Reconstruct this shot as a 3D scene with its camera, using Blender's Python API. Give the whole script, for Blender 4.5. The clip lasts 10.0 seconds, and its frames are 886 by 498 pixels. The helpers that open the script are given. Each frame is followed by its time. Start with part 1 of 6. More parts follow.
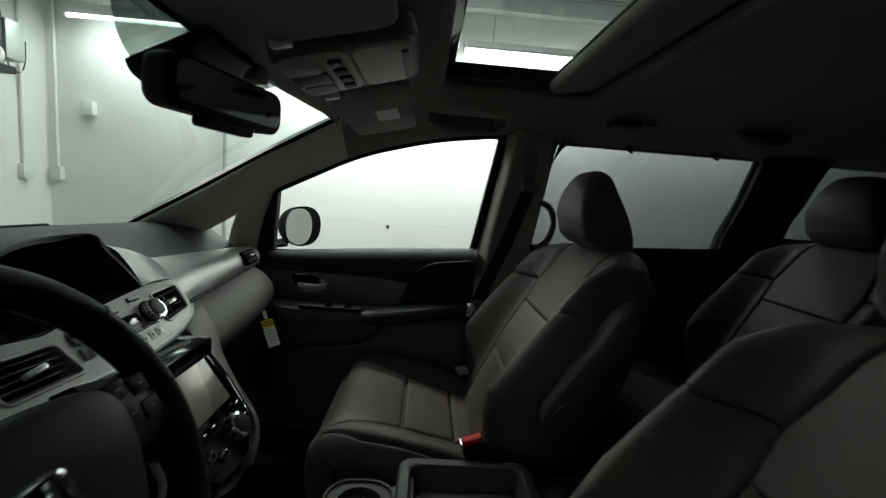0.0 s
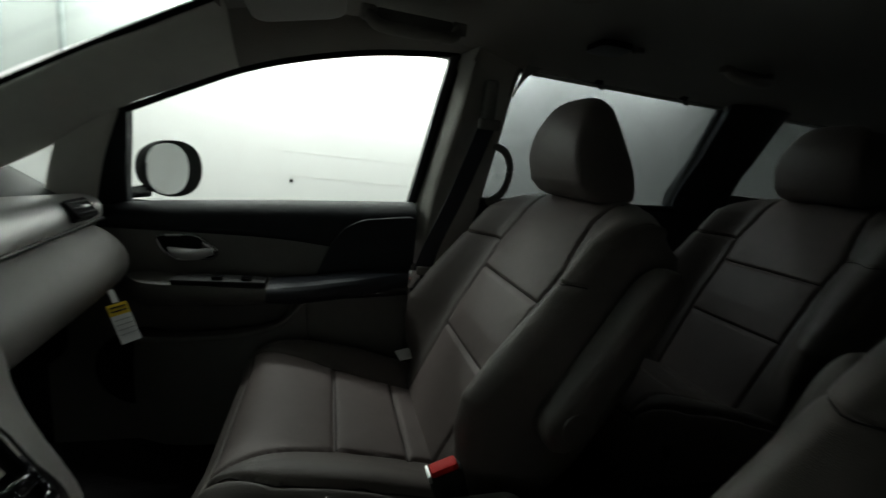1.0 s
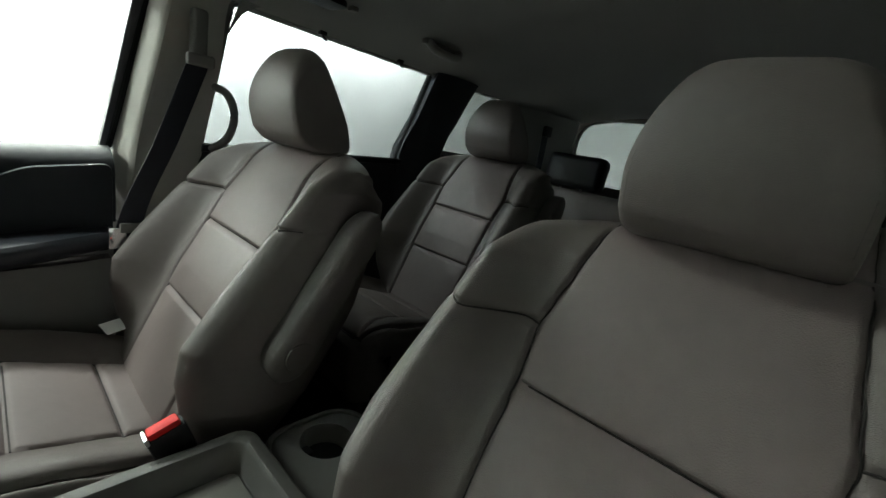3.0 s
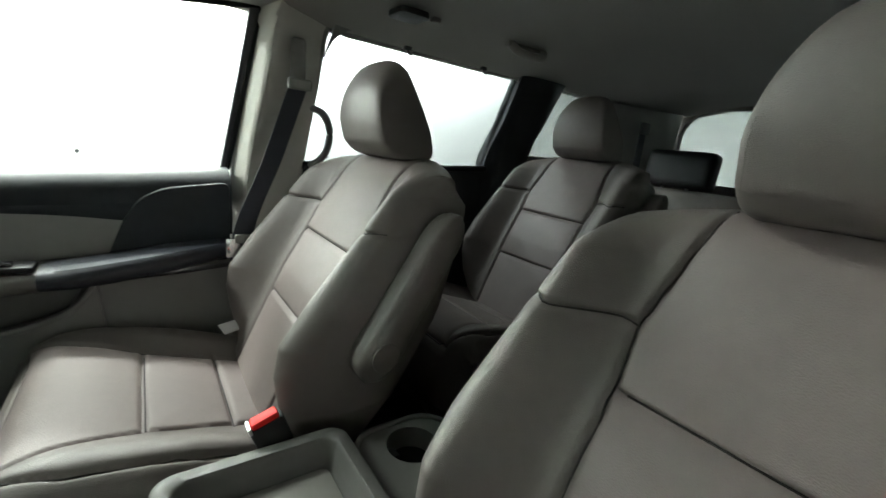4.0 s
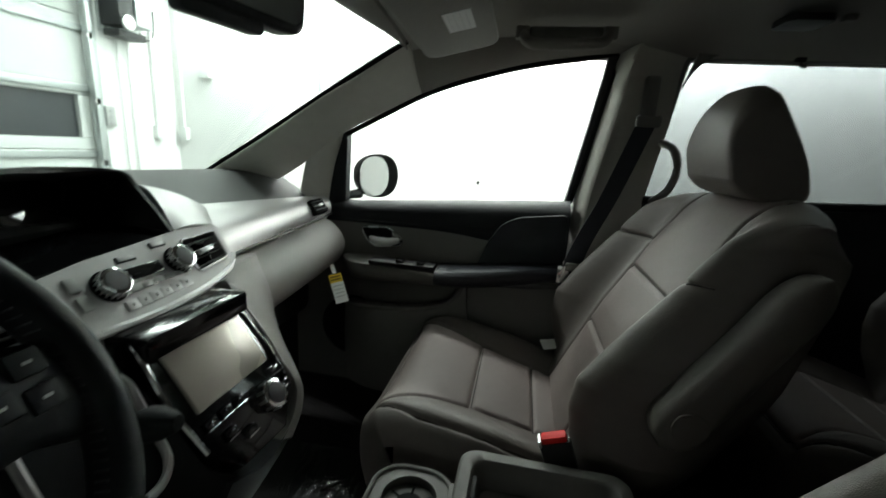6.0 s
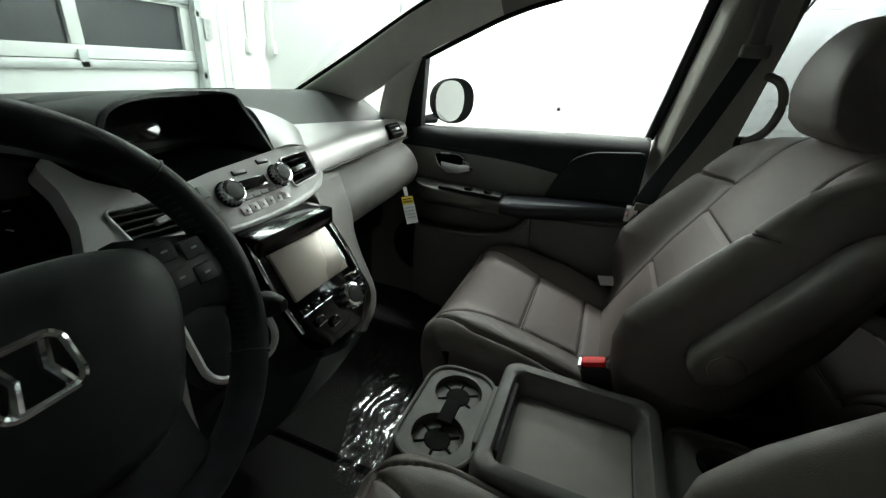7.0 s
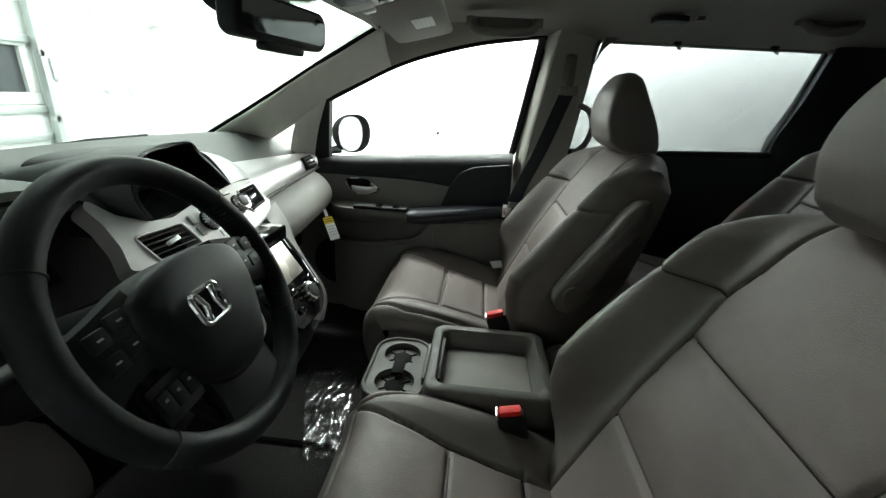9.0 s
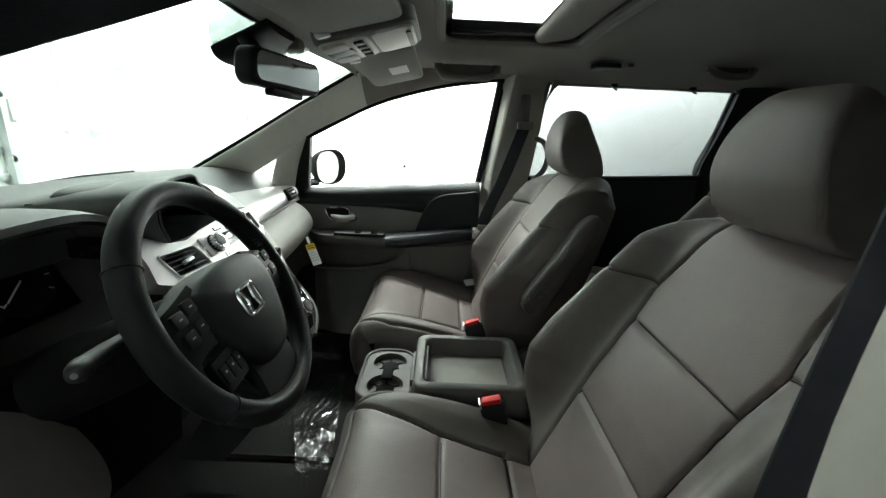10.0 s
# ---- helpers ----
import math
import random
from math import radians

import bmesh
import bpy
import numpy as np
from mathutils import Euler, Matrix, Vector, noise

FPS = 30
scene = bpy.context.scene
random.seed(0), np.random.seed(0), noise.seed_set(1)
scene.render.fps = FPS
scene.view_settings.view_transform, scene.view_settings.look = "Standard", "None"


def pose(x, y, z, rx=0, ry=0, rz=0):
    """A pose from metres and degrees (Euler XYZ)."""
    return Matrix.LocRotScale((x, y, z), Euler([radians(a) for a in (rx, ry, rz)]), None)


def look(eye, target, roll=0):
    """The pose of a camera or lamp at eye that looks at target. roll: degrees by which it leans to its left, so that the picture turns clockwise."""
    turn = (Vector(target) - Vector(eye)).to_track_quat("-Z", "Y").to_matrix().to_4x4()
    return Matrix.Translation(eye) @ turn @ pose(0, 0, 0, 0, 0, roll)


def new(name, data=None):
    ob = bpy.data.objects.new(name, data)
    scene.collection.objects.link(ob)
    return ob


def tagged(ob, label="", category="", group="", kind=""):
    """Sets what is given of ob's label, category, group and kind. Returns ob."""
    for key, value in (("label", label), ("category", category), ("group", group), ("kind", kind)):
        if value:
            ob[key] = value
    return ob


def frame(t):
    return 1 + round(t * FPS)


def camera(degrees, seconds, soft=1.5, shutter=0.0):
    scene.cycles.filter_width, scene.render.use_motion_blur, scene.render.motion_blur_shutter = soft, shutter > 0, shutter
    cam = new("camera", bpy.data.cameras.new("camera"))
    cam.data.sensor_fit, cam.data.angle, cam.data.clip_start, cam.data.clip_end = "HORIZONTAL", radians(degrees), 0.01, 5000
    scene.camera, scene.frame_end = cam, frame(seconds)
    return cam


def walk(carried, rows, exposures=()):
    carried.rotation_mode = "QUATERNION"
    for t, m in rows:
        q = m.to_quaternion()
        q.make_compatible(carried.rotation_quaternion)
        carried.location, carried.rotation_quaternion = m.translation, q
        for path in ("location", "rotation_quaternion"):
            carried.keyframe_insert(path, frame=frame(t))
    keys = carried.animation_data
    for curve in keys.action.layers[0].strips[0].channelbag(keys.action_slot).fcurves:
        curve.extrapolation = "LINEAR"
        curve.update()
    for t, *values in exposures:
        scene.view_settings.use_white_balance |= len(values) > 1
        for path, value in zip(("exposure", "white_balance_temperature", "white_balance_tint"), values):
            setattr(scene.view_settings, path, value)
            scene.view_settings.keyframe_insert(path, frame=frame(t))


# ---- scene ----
cam = camera(93.6, 10.0, soft=1.3, shutter=0.3)
PATH = [
    (0, (-0.179, -0.609, 1.295), (-0.088, 1.373, 1.043), 4.5),
    (0.5, (-0.222, -0.411, 1.267), (-0.122, 1.562, 0.956), 4.9),
    (1, (-0.232, -0.322, 1.234), (0.308, 1.563, 0.838), 6.5),
    (1.5, (-0.232, -0.342, 1.232), (0.711, 1.377, 0.837), 5.4),
    (2, (-0.213, -0.373, 1.22), (1.041, 1.123, 0.783), 9.2),
    (2.5, (-0.215, -0.393, 1.235), (1.232, 0.917, 0.798), 10.0),
    (2.7, (-0.209, -0.404, 1.247), (1.296, 0.833, 0.794), 11.1),
    (3.8, (-0.193, -0.398, 1.232), (1.036, 1.106, 0.754), 6.2),
    (4, (-0.182, -0.4, 1.224), (0.974, 1.167, 0.766), 6.2),
    (4.5, (-0.164, -0.414, 1.231), (0.543, 1.453, 1.114), 0.2),
    (5, (-0.157, -0.424, 1.25), (0.217, 1.54, 1.2), -1.6),
    (5.5, (-0.16, -0.428, 1.254), (-0.218, 1.558, 1.027), 0.5),
    (6, (-0.146, -0.432, 1.251), (-0.486, 1.481, 0.779), 3.6),
    (6.2, (-0.145, -0.434, 1.248), (-0.6, 1.415, 0.635), 4.4),
    (7.3, (-0.117, -0.504, 1.279), (-0.716, 1.208, 0.436), 5.2),
    (7.5, (-0.113, -0.521, 1.281), (-0.681, 1.198, 0.431), 4.8),
    (8, (-0.104, -0.579, 1.296), (-0.617, 1.175, 0.485), 4.9),
    (8.5, (-0.097, -0.646, 1.298), (-0.462, 1.172, 0.548), 4.6),
    (9, (-0.125, -0.738, 1.307), (-0.262, 1.133, 0.615), 3.3),
    (9.5, (-0.148, -0.815, 1.305), (-0.176, 1.084, 0.679), 2.9),
    (10, (-0.149, -0.862, 1.306), (-0.136, 1.064, 0.767), 2.5),
]
EXPOSURES = [(0, -0.95), (0.5, -0.75), (1.0, -0.9), (2.0, -0.85), (2.5, 0.3), (3.8, 2.0), (4.5, 2.35), (5.0, 1.65), (5.5, 0.65), (6.0, 0.4), (7.5, 0.78), (8.5, 1.25), (9.5, 1.32), (10.0, 1.42)]
K, GROUND, YC = 1.13, 0.10, 0.03      # the plan below is drawn small: its scale, its ground's height, the car's centre line


def true_place(p):
    return Vector((K * p[0], K * p[1], K * (p[2] - GROUND)))


walk(cam, [(t, look(true_place(eye), true_place(target), roll)) for t, eye, target, roll in PATH], EXPOSURES)

# ---- world, lamps ----
world = bpy.data.worlds.new("world")
scene.world = world
world.use_nodes = True
world.node_tree.nodes["Background"].inputs[0].default_value = (0.75, 0.82, 0.8, 1)
world.node_tree.nodes["Background"].inputs[1].default_value = 0.003

LAMP_COLOUR = (0.98, 1.0, 0.985)


def area_lamp(name, m, sx, sy, watts):
    data = bpy.data.lights.new(name, "AREA")
    data.shape, data.size, data.size_y, data.energy, data.color = "RECTANGLE", sx, sy, watts, LAMP_COLOUR
    ob = new(name, data)
    m = m.copy()
    m.translation = true_place(m.translation)
    ob.matrix_world, data.size, data.size_y = m, K * sx, K * sy
    return ob


# a row of fluorescent tubes along the east wall, then added fill lamps
TUBE_X = (-2.6, -0.9, 0.8, 2.5)
for x, watts, tilt in zip(TUBE_X, (48, 130, 165, 55), (20, 20, 42, 45)):
    area_lamp("tube_or_fill_light", pose(x, 3.16, 2.55, tilt, 0, 0), 1.45, 0.2, watts)
area_lamp("tube_or_fill_light", pose(0.1, 2.75, 2.7, 180, 0, 0), 3.2, 0.15, 4)      # their spill on the ceiling
# dim fill by the west wall, added out of view
for x in (-2.2, 1.2):
    area_lamp("tube_or_fill_light", pose(x, -8.3, 2.55, -35, 0, 0), 1.45, 0.2, 2)
# added out of view: lights dash and pillars through the windscreen
area_lamp("tube_or_fill_light", pose(-2.2, 1.6, 2.9, 0, 0, 0), 1.45, 0.3, 44)
# weak fill behind the car, added out of view
area_lamp("tube_or_fill_light", pose(3.6, 0.4, 2.9, 0, 0, 0), 1.45, 0.3, 3)
# added out of view: lights the passenger seat through its window
area_lamp("tube_or_fill_light", pose(-0.5, 2.05, 2.9, 0, 0, 0), 1.45, 0.3, 42)


# ---- materials ----
def material(name, colour, rough=0.6, metal=0.0, vary=0.12, scale=40.0, bump=0.0, bump_scale=400.0, coarse=3.0, sheen=0.0, coat=0.0, spec=0.5):
    m = bpy.data.materials.new(name)
    m.use_nodes = True
    n, l = m.node_tree.nodes, m.node_tree.links
    b = n["Principled BSDF"]
    b.inputs["Roughness"].default_value, b.inputs["Metallic"].default_value = rough, metal
    b.inputs["Specular IOR Level"].default_value = spec
    b.inputs["Coat Weight"].default_value = coat
    b.inputs["Sheen Weight"].default_value = sheen
    co = n.new("ShaderNodeTexCoord")
    fine, big = n.new("ShaderNodeTexNoise"), n.new("ShaderNodeTexNoise")
    fine.inputs["Scale"].default_value, big.inputs["Scale"].default_value = scale, coarse
    fine.inputs["Detail"].default_value = 4
    l.new(co.outputs["Object"], fine.inputs["Vector"])
    l.new(co.outputs["Object"], big.inputs["Vector"])
    add = n.new("ShaderNodeMath")
    add.operation = "ADD"
    l.new(fine.outputs["Fac"], add.inputs[0])
    l.new(big.outputs["Fac"], add.inputs[1])
    ramp = n.new("ShaderNodeMapRange")
    ramp.inputs["From Min"].default_value, ramp.inputs["From Max"].default_value = 0.6, 1.4
    ramp.inputs["To Min"].default_value, ramp.inputs["To Max"].default_value = 1 - vary, 1 + vary
    l.new(add.outputs[0], ramp.inputs["Value"])
    mix = n.new("ShaderNodeVectorMath")
    mix.operation = "SCALE"
    mix.inputs[0].default_value = colour
    l.new(ramp.outputs[0], mix.inputs["Scale"])
    l.new(mix.outputs[0], b.inputs["Base Color"])
    rr = n.new("ShaderNodeMapRange")
    rr.inputs["From Min"].default_value, rr.inputs["From Max"].default_value = 0.3, 0.7
    rr.inputs["To Min"].default_value, rr.inputs["To Max"].default_value = max(0.02, rough - 0.06), min(1, rough + 0.06)
    l.new(big.outputs["Fac"], rr.inputs["Value"])
    l.new(rr.outputs[0], b.inputs["Roughness"])
    if bump:
        grain = n.new("ShaderNodeTexVoronoi") if bump_scale > 300 else n.new("ShaderNodeTexNoise")
        grain.inputs["Scale"].default_value = bump_scale
        l.new(co.outputs["Object"], grain.inputs["Vector"])
        bn = n.new("ShaderNodeBump")
        bn.inputs["Strength"].default_value, bn.inputs["Distance"].default_value = bump, 0.002
        l.new(grain.outputs[0], bn.inputs["Height"])
        l.new(bn.outputs[0], b.inputs["Normal"])
    return m


def glass(name, tint, rough=0.0):
    """A thin pane: tinted see-through with a faint mirror image."""
    m = bpy.data.materials.new(name)
    m.use_nodes = True
    n, l = m.node_tree.nodes, m.node_tree.links
    n.remove(n["Principled BSDF"])
    clear, shine, mix, edge = n.new("ShaderNodeBsdfTransparent"), n.new("ShaderNodeBsdfGlossy"), n.new("ShaderNodeMixShader"), n.new("ShaderNodeLayerWeight")
    gain = n.new("ShaderNodeMath")
    power = n.new("ShaderNodeMath")
    power.operation, gain.operation = "POWER", "MULTIPLY_ADD"
    power.inputs[1].default_value = 5.0
    gain.inputs[1].default_value, gain.inputs[2].default_value = 0.45, 0.025
    clear.inputs[0].default_value = (*tint, 1)
    shine.inputs["Roughness"].default_value = rough
    l.new(edge.outputs["Facing"], power.inputs[0])
    l.new(power.outputs[0], gain.inputs[0])
    l.new(gain.outputs[0], mix.inputs[0])
    l.new(clear.outputs[0], mix.inputs[1])
    l.new(shine.outputs[0], mix.inputs[2])
    l.new(mix.outputs[0], n["Material Output"].inputs[0])
    return m


def glow(name, colour, strength):
    m = bpy.data.materials.new(name)
    m.use_nodes = True
    b = m.node_tree.nodes["Principled BSDF"]
    b.inputs["Base Color"].default_value = (*colour, 1)
    b.inputs["Emission Color"].default_value, b.inputs["Emission Strength"].default_value = (*colour, 1), strength
    return m


LEATHER = material("grey_leather", (0.128, 0.109, 0.101), 0.5, vary=0.07, scale=60, bump=0.22, bump_scale=900, coarse=5)
LEATHER_INSERT = material("warm_grey_leather", (0.172, 0.139, 0.131), 0.52, vary=0.06, scale=60, bump=0.25, bump_scale=700, coarse=5)
LEATHER_SIDE = material("grey_vinyl", (0.108, 0.093, 0.086), 0.48, vary=0.07, scale=60, bump=0.2, bump_scale=900, coarse=5)
SEAM = material("dark_seam_thread", (0.035, 0.03, 0.028), 0.8, vary=0.1)
DOOR_GREY = material("grey_door_plastic", (0.185, 0.178, 0.165), 0.5, vary=0.06, bump=0.25, bump_scale=1100)
DOOR_BLACK = material("black_door_plastic", (0.019, 0.021, 0.025), 0.55, vary=0.15, bump=0.3, bump_scale=1100, spec=0.3)
ARM_BLACK = material("black_vinyl", (0.024, 0.026, 0.034), 0.45, vary=0.15, bump=0.25, bump_scale=900)
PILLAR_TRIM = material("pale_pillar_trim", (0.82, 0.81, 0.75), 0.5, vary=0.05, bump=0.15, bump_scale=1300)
# the same trim, with the centre pillar's shade put into its colour
PILLAR_TRIM_SHADED = material("shaded_pillar_trim", (0.5, 0.485, 0.44), 0.5, vary=0.05, bump=0.15, bump_scale=1300)
HEADLINER = material("grey_headliner_cloth", (0.27, 0.252, 0.23), 0.95, vary=0.08, scale=300, bump=0.35, bump_scale=250, sheen=0.2)
DASH_TOP = material("grey_dash_skin", (0.115, 0.117, 0.116), 0.58, vary=0.07, bump=0.3, bump_scale=1000, spec=0.35)
DASH_SOFT = material("warm_grey_dash_skin", (0.165, 0.148, 0.142), 0.5, vary=0.06, bump=0.25, bump_scale=1000)
SILVER = material("satin_silver_paint", (0.52, 0.505, 0.51), 0.40, metal=0.45, vary=0.04, scale=500)
BLACK = material("black_plastic", (0.008, 0.008, 0.009), 0.5, vary=0.2, bump=0.2, bump_scale=1100, spec=0.3)
GLOSS_BLACK = material("gloss_black_plastic", (0.008, 0.008, 0.009), 0.12, vary=0.1, coat=0.4)
CHROME = material("chrome", (0.85, 0.86, 0.87), 0.07, metal=1.0, vary=0.03)
STEEL = material("brushed_steel", (0.6, 0.6, 0.6), 0.3, metal=1.0, vary=0.08)
WHEEL_SKIN = material("black_wheel_leather", (0.014, 0.015, 0.017), 0.52, vary=0.12, bump=0.1, bump_scale=1500, spec=0.22)
HUB_SKIN = material("black_hub_plastic", (0.016, 0.018, 0.019), 0.52, vary=0.1, bump=0.1, bump_scale=1500, spec=0.25)
SCREEN = material("dark_screen", (0.02, 0.02, 0.022), 0.08, vary=0.05, coat=0.6)
FILM = material("pale_protective_film", (0.5, 0.45, 0.4), 0.3, metal=0.25, vary=0.05, coarse=8, coat=0.3)
BELT = material("dark_blue_grey_webbing", (0.020, 0.0215, 0.031), 0.7, vary=0.12, bump=0.12, bump_scale=1600)
RED = material("red_plastic", (0.72, 0.012, 0.01), 0.5, vary=0.05, spec=0.25)
WHITE_PAPER = material("white_paper", (0.8, 0.8, 0.8), 0.6, vary=0.04)
YELLOW_PAPER = material("yellow_paper", (0.8, 0.55, 0.02), 0.6, vary=0.04)
PALE_PRINT = material("pale_print", (0.62, 0.62, 0.63), 0.6, vary=0.05)
GREY_PRINT = material("grey_print", (0.42, 0.42, 0.43), 0.6, vary=0.05)
CARPET = material("dark_grey_carpet", (0.02, 0.0195, 0.019), 0.98, vary=0.35, scale=250, bump=0.8, bump_scale=200)
CONSOLE = material("grey_console_plastic", (0.108, 0.101, 0.094), 0.5, vary=0.07, bump=0.25, bump_scale=1000)
CONSOLE_TRAY = material("grey_console_mat", (0.235, 0.215, 0.2), 0.55, vary=0.08, bump=0.25, bump_scale=1000)
SATIN_CHROME = material("satin_chrome", (0.8, 0.81, 0.82), 0.28, metal=0.35, vary=0.03)
BODY_DARK = material("dark_body_steel", (0.03, 0.03, 0.032), 0.5, vary=0.1)
RUBBER = material("black_rubber", (0.008, 0.008, 0.008), 0.85, vary=0.15, spec=0.15)
PAINT = material("dark_car_paint", (0.03, 0.032, 0.036), 0.2, vary=0.05, coat=0.8)
WALL = material("white_painted_block", (0.81, 0.815, 0.80), 0.7, vary=0.035, scale=9, bump=0.0, bump_scale=60, coarse=0.8)
WALL_DOOR = material("white_door_panel", (0.76, 0.79, 0.77), 0.45, vary=0.04, scale=12, coarse=1.0)
CEIL = material("pale_ceiling_panel", (0.8, 0.83, 0.81), 0.8, vary=0.05, scale=6)
BEAM = material("grey_steel_beam", (0.5, 0.53, 0.52), 0.5, vary=0.1)
GALV = material("galvanised_steel", (0.5, 0.53, 0.53), 0.42, metal=0.6, vary=0.12, scale=30)
CONCRETE = material("sealed_concrete", (0.16, 0.16, 0.152), 0.45, vary=0.15, scale=14, bump=0.2, bump_scale=90, coarse=1.2)
SWITCH_GREY = material("grey_switch_plastic", (0.45, 0.46, 0.45), 0.5, vary=0.05)
DARK_PANE = material("night_window_pane", (0.05, 0.055, 0.06), 0.1, vary=0.2, coarse=2)
TUBE = glow("lit_tube", (0.94, 1.0, 0.96), 9.0)
MIRROR = material("mirror_silver", (0.9, 0.92, 0.92), 0.01, metal=1.0, vary=0.0)
CLEAR = glass("clear_glass", (0.93, 0.96, 0.94))
WINDSHIELD = glass("windshield_glass", (0.73, 0.78, 0.755))
SHADE_GLASS = glass("shade_band_glass", (0.42, 0.45, 0.44))
PRIVACY = glass("privacy_glass", (0.425, 0.45, 0.45))
ROOF_GLASS = glass("roof_glass", (0.8, 0.84, 0.82))


# ---- mesh helpers ----
def mesh_of(name, bm, mat, smooth=True, angle=40):
    me = bpy.data.meshes.new(name)
    bmesh.ops.recalc_face_normals(bm, faces=bm.faces[:])
    bm.to_mesh(me)
    bm.free()
    me.materials.append(mat)
    if smooth:
        me.shade_smooth()
        me.set_sharp_from_angle(angle=radians(angle))
    return me


def part(name, bm, mat, parent=None, label="", smooth=True, angle=40):
    ob = new(name, mesh_of(name, bm, mat, smooth, angle))
    ob.parent = parent
    if parent is None:
        ob.scale, ob.location = (K, K, K), true_place((0, 0, 0))
    return tagged(ob, label=label)


def thing(name, label, category, group="", at=(0, 0, 0), kind=""):
    ob = new(name)
    ob.location, ob.scale = true_place(at), (K, K, K)
    ob.empty_display_size = 0.05
    return tagged(ob, label, category, group, kind)


def sheet(rows, closed_u=False, closed_v=False, bm=None):
    """A surface through rows of points."""
    bm = bm or bmesh.new()
    vs = [[bm.verts.new(p) for p in r] for r in rows]
    nu, nv = len(vs), len(vs[0])
    for i in range(nu if closed_u else nu - 1):
        for j in range(nv if closed_v else nv - 1):
            a, b, c, d = vs[i][j], vs[(i + 1) % nu][j], vs[(i + 1) % nu][(j + 1) % nv], vs[i][(j + 1) % nv]
            bm.faces.new((a, b, c, d))
    return bm, vs


def slab(front, back, rings=0, bulge=0.0):
    """A closed body between two like grids of points; its side may swell outwards in a number of rings."""
    bm = bmesh.new()
    _, f = sheet(front, bm=bm)
    _, b = sheet(back, bm=bm)
    n, m = len(f), len(f[0])
    rim = [(i, 0) for i in range(n)] + [(n - 1, j) for j in range(1, m)] + [(i, m - 1) for i in range(n - 2, -1, -1)] + [(0, j) for j in range(m - 2, 0, -1)]
    loops = [[f[i][j] for i, j in rim]]
    cen = sum((f[i][j].co + b[i][j].co for i, j in rim), Vector()) / (2 * len(rim))
    for r in range(1, rings + 1):
        s = r / (rings + 1)
        loop = []
        for i, j in rim:
            a, c = f[i][j].co, b[i][j].co
            d = (a + c) / 2 - cen
            d -= (a - c) * (d.dot(a - c) / max((a - c).length_squared, 1e-9))
            loop.append(bm.verts.new(a.lerp(c, s) + d.normalized() * bulge * math.sin(math.pi * s) ** 0.7))
        loops.append(loop)
    loops.append([b[i][j] for i, j in rim])
    for lo, hi in zip(loops[:-1], loops[1:]):
        for k in range(len(rim)):
            n_ = (k + 1) % len(rim)
            bm.faces.new((lo[k], lo[n_], hi[n_], hi[k]))
    return bm


def box(cx, cy, cz, sx, sy, sz, bevel=0.0, seg=2, m=None, bm=None):
    own = bm or bmesh.new()
    r = bmesh.ops.create_cube(own, size=1, matrix=Matrix.Translation((cx, cy, cz)) @ Matrix.Diagonal((sx, sy, sz, 1)))
    vs = r["verts"]
    if bevel:
        es = list({e for v in vs for e in v.link_edges})
        r2 = bmesh.ops.bevel(own, geom=es, offset=bevel, segments=seg, affect="EDGES", profile=0.6)
        vs = list({v for f in r2["faces"] for v in f.verts} | {v for v in vs if v.is_valid})
    if m is not None:
        bmesh.ops.transform(own, matrix=m, verts=vs)
    return own


def prism(poly, depth, m, bevel=0.0, seg=2):
    """A plate: a polygon in its own xy plane, depth thick, along z from -depth to 0, at the pose m."""
    bm = bmesh.new()
    f = bm.faces.new([bm.verts.new((x, y, 0)) for x, y in poly])
    r = bmesh.ops.extrude_face_region(bm, geom=[f])
    bmesh.ops.translate(bm, vec=(0, 0, -depth), verts=[v for v in r["geom"] if isinstance(v, bmesh.types.BMVert)])
    bmesh.ops.recalc_face_normals(bm, faces=bm.faces[:])
    if bevel:
        bmesh.ops.bevel(bm, geom=[e for e in bm.edges if abs(e.calc_face_angle(0)) > 0.6], offset=bevel, segments=seg, affect="EDGES", profile=0.6)
    bmesh.ops.transform(bm, matrix=m, verts=bm.verts[:])
    return bm


def rounded(w, h, r, n=6):
    """A rounded rectangle about the origin."""
    out = []
    for cx, cy, a in ((w / 2 - r, h / 2 - r, 0), (-w / 2 + r, h / 2 - r, 90), (-w / 2 + r, -h / 2 + r, 180), (w / 2 - r, -h / 2 + r, 270)):
        out += [(cx + r * math.cos(radians(a + 90 * k / n)), cy + r * math.sin(radians(a + 90 * k / n))) for k in range(n + 1)]
    return out


def smooth_line(pts, n):
    """n points on a smooth curve through pts, evenly by chord."""
    pts = np.array(pts, float)
    d = np.r_[0, np.cumsum(np.linalg.norm(np.diff(pts, axis=0), axis=1))]
    p = np.vstack([2 * pts[0] - pts[1], pts, 2 * pts[-1] - pts[-2]])
    out = []
    for s in np.linspace(0, d[-1], n):
        i = min(max(np.searchsorted(d, s, side="right") - 1, 0), len(pts) - 2)
        u = (s - d[i]) / max(d[i + 1] - d[i], 1e-9)
        a, b, c, e = p[i], p[i + 1], p[i + 2], p[i + 3]
        out.append(0.5 * (2 * b + (c - a) * u + (2 * a - 5 * b + 4 * c - e) * u ** 2 + (3 * b - a - 3 * c + e) * u ** 3))
    return np.array(out)


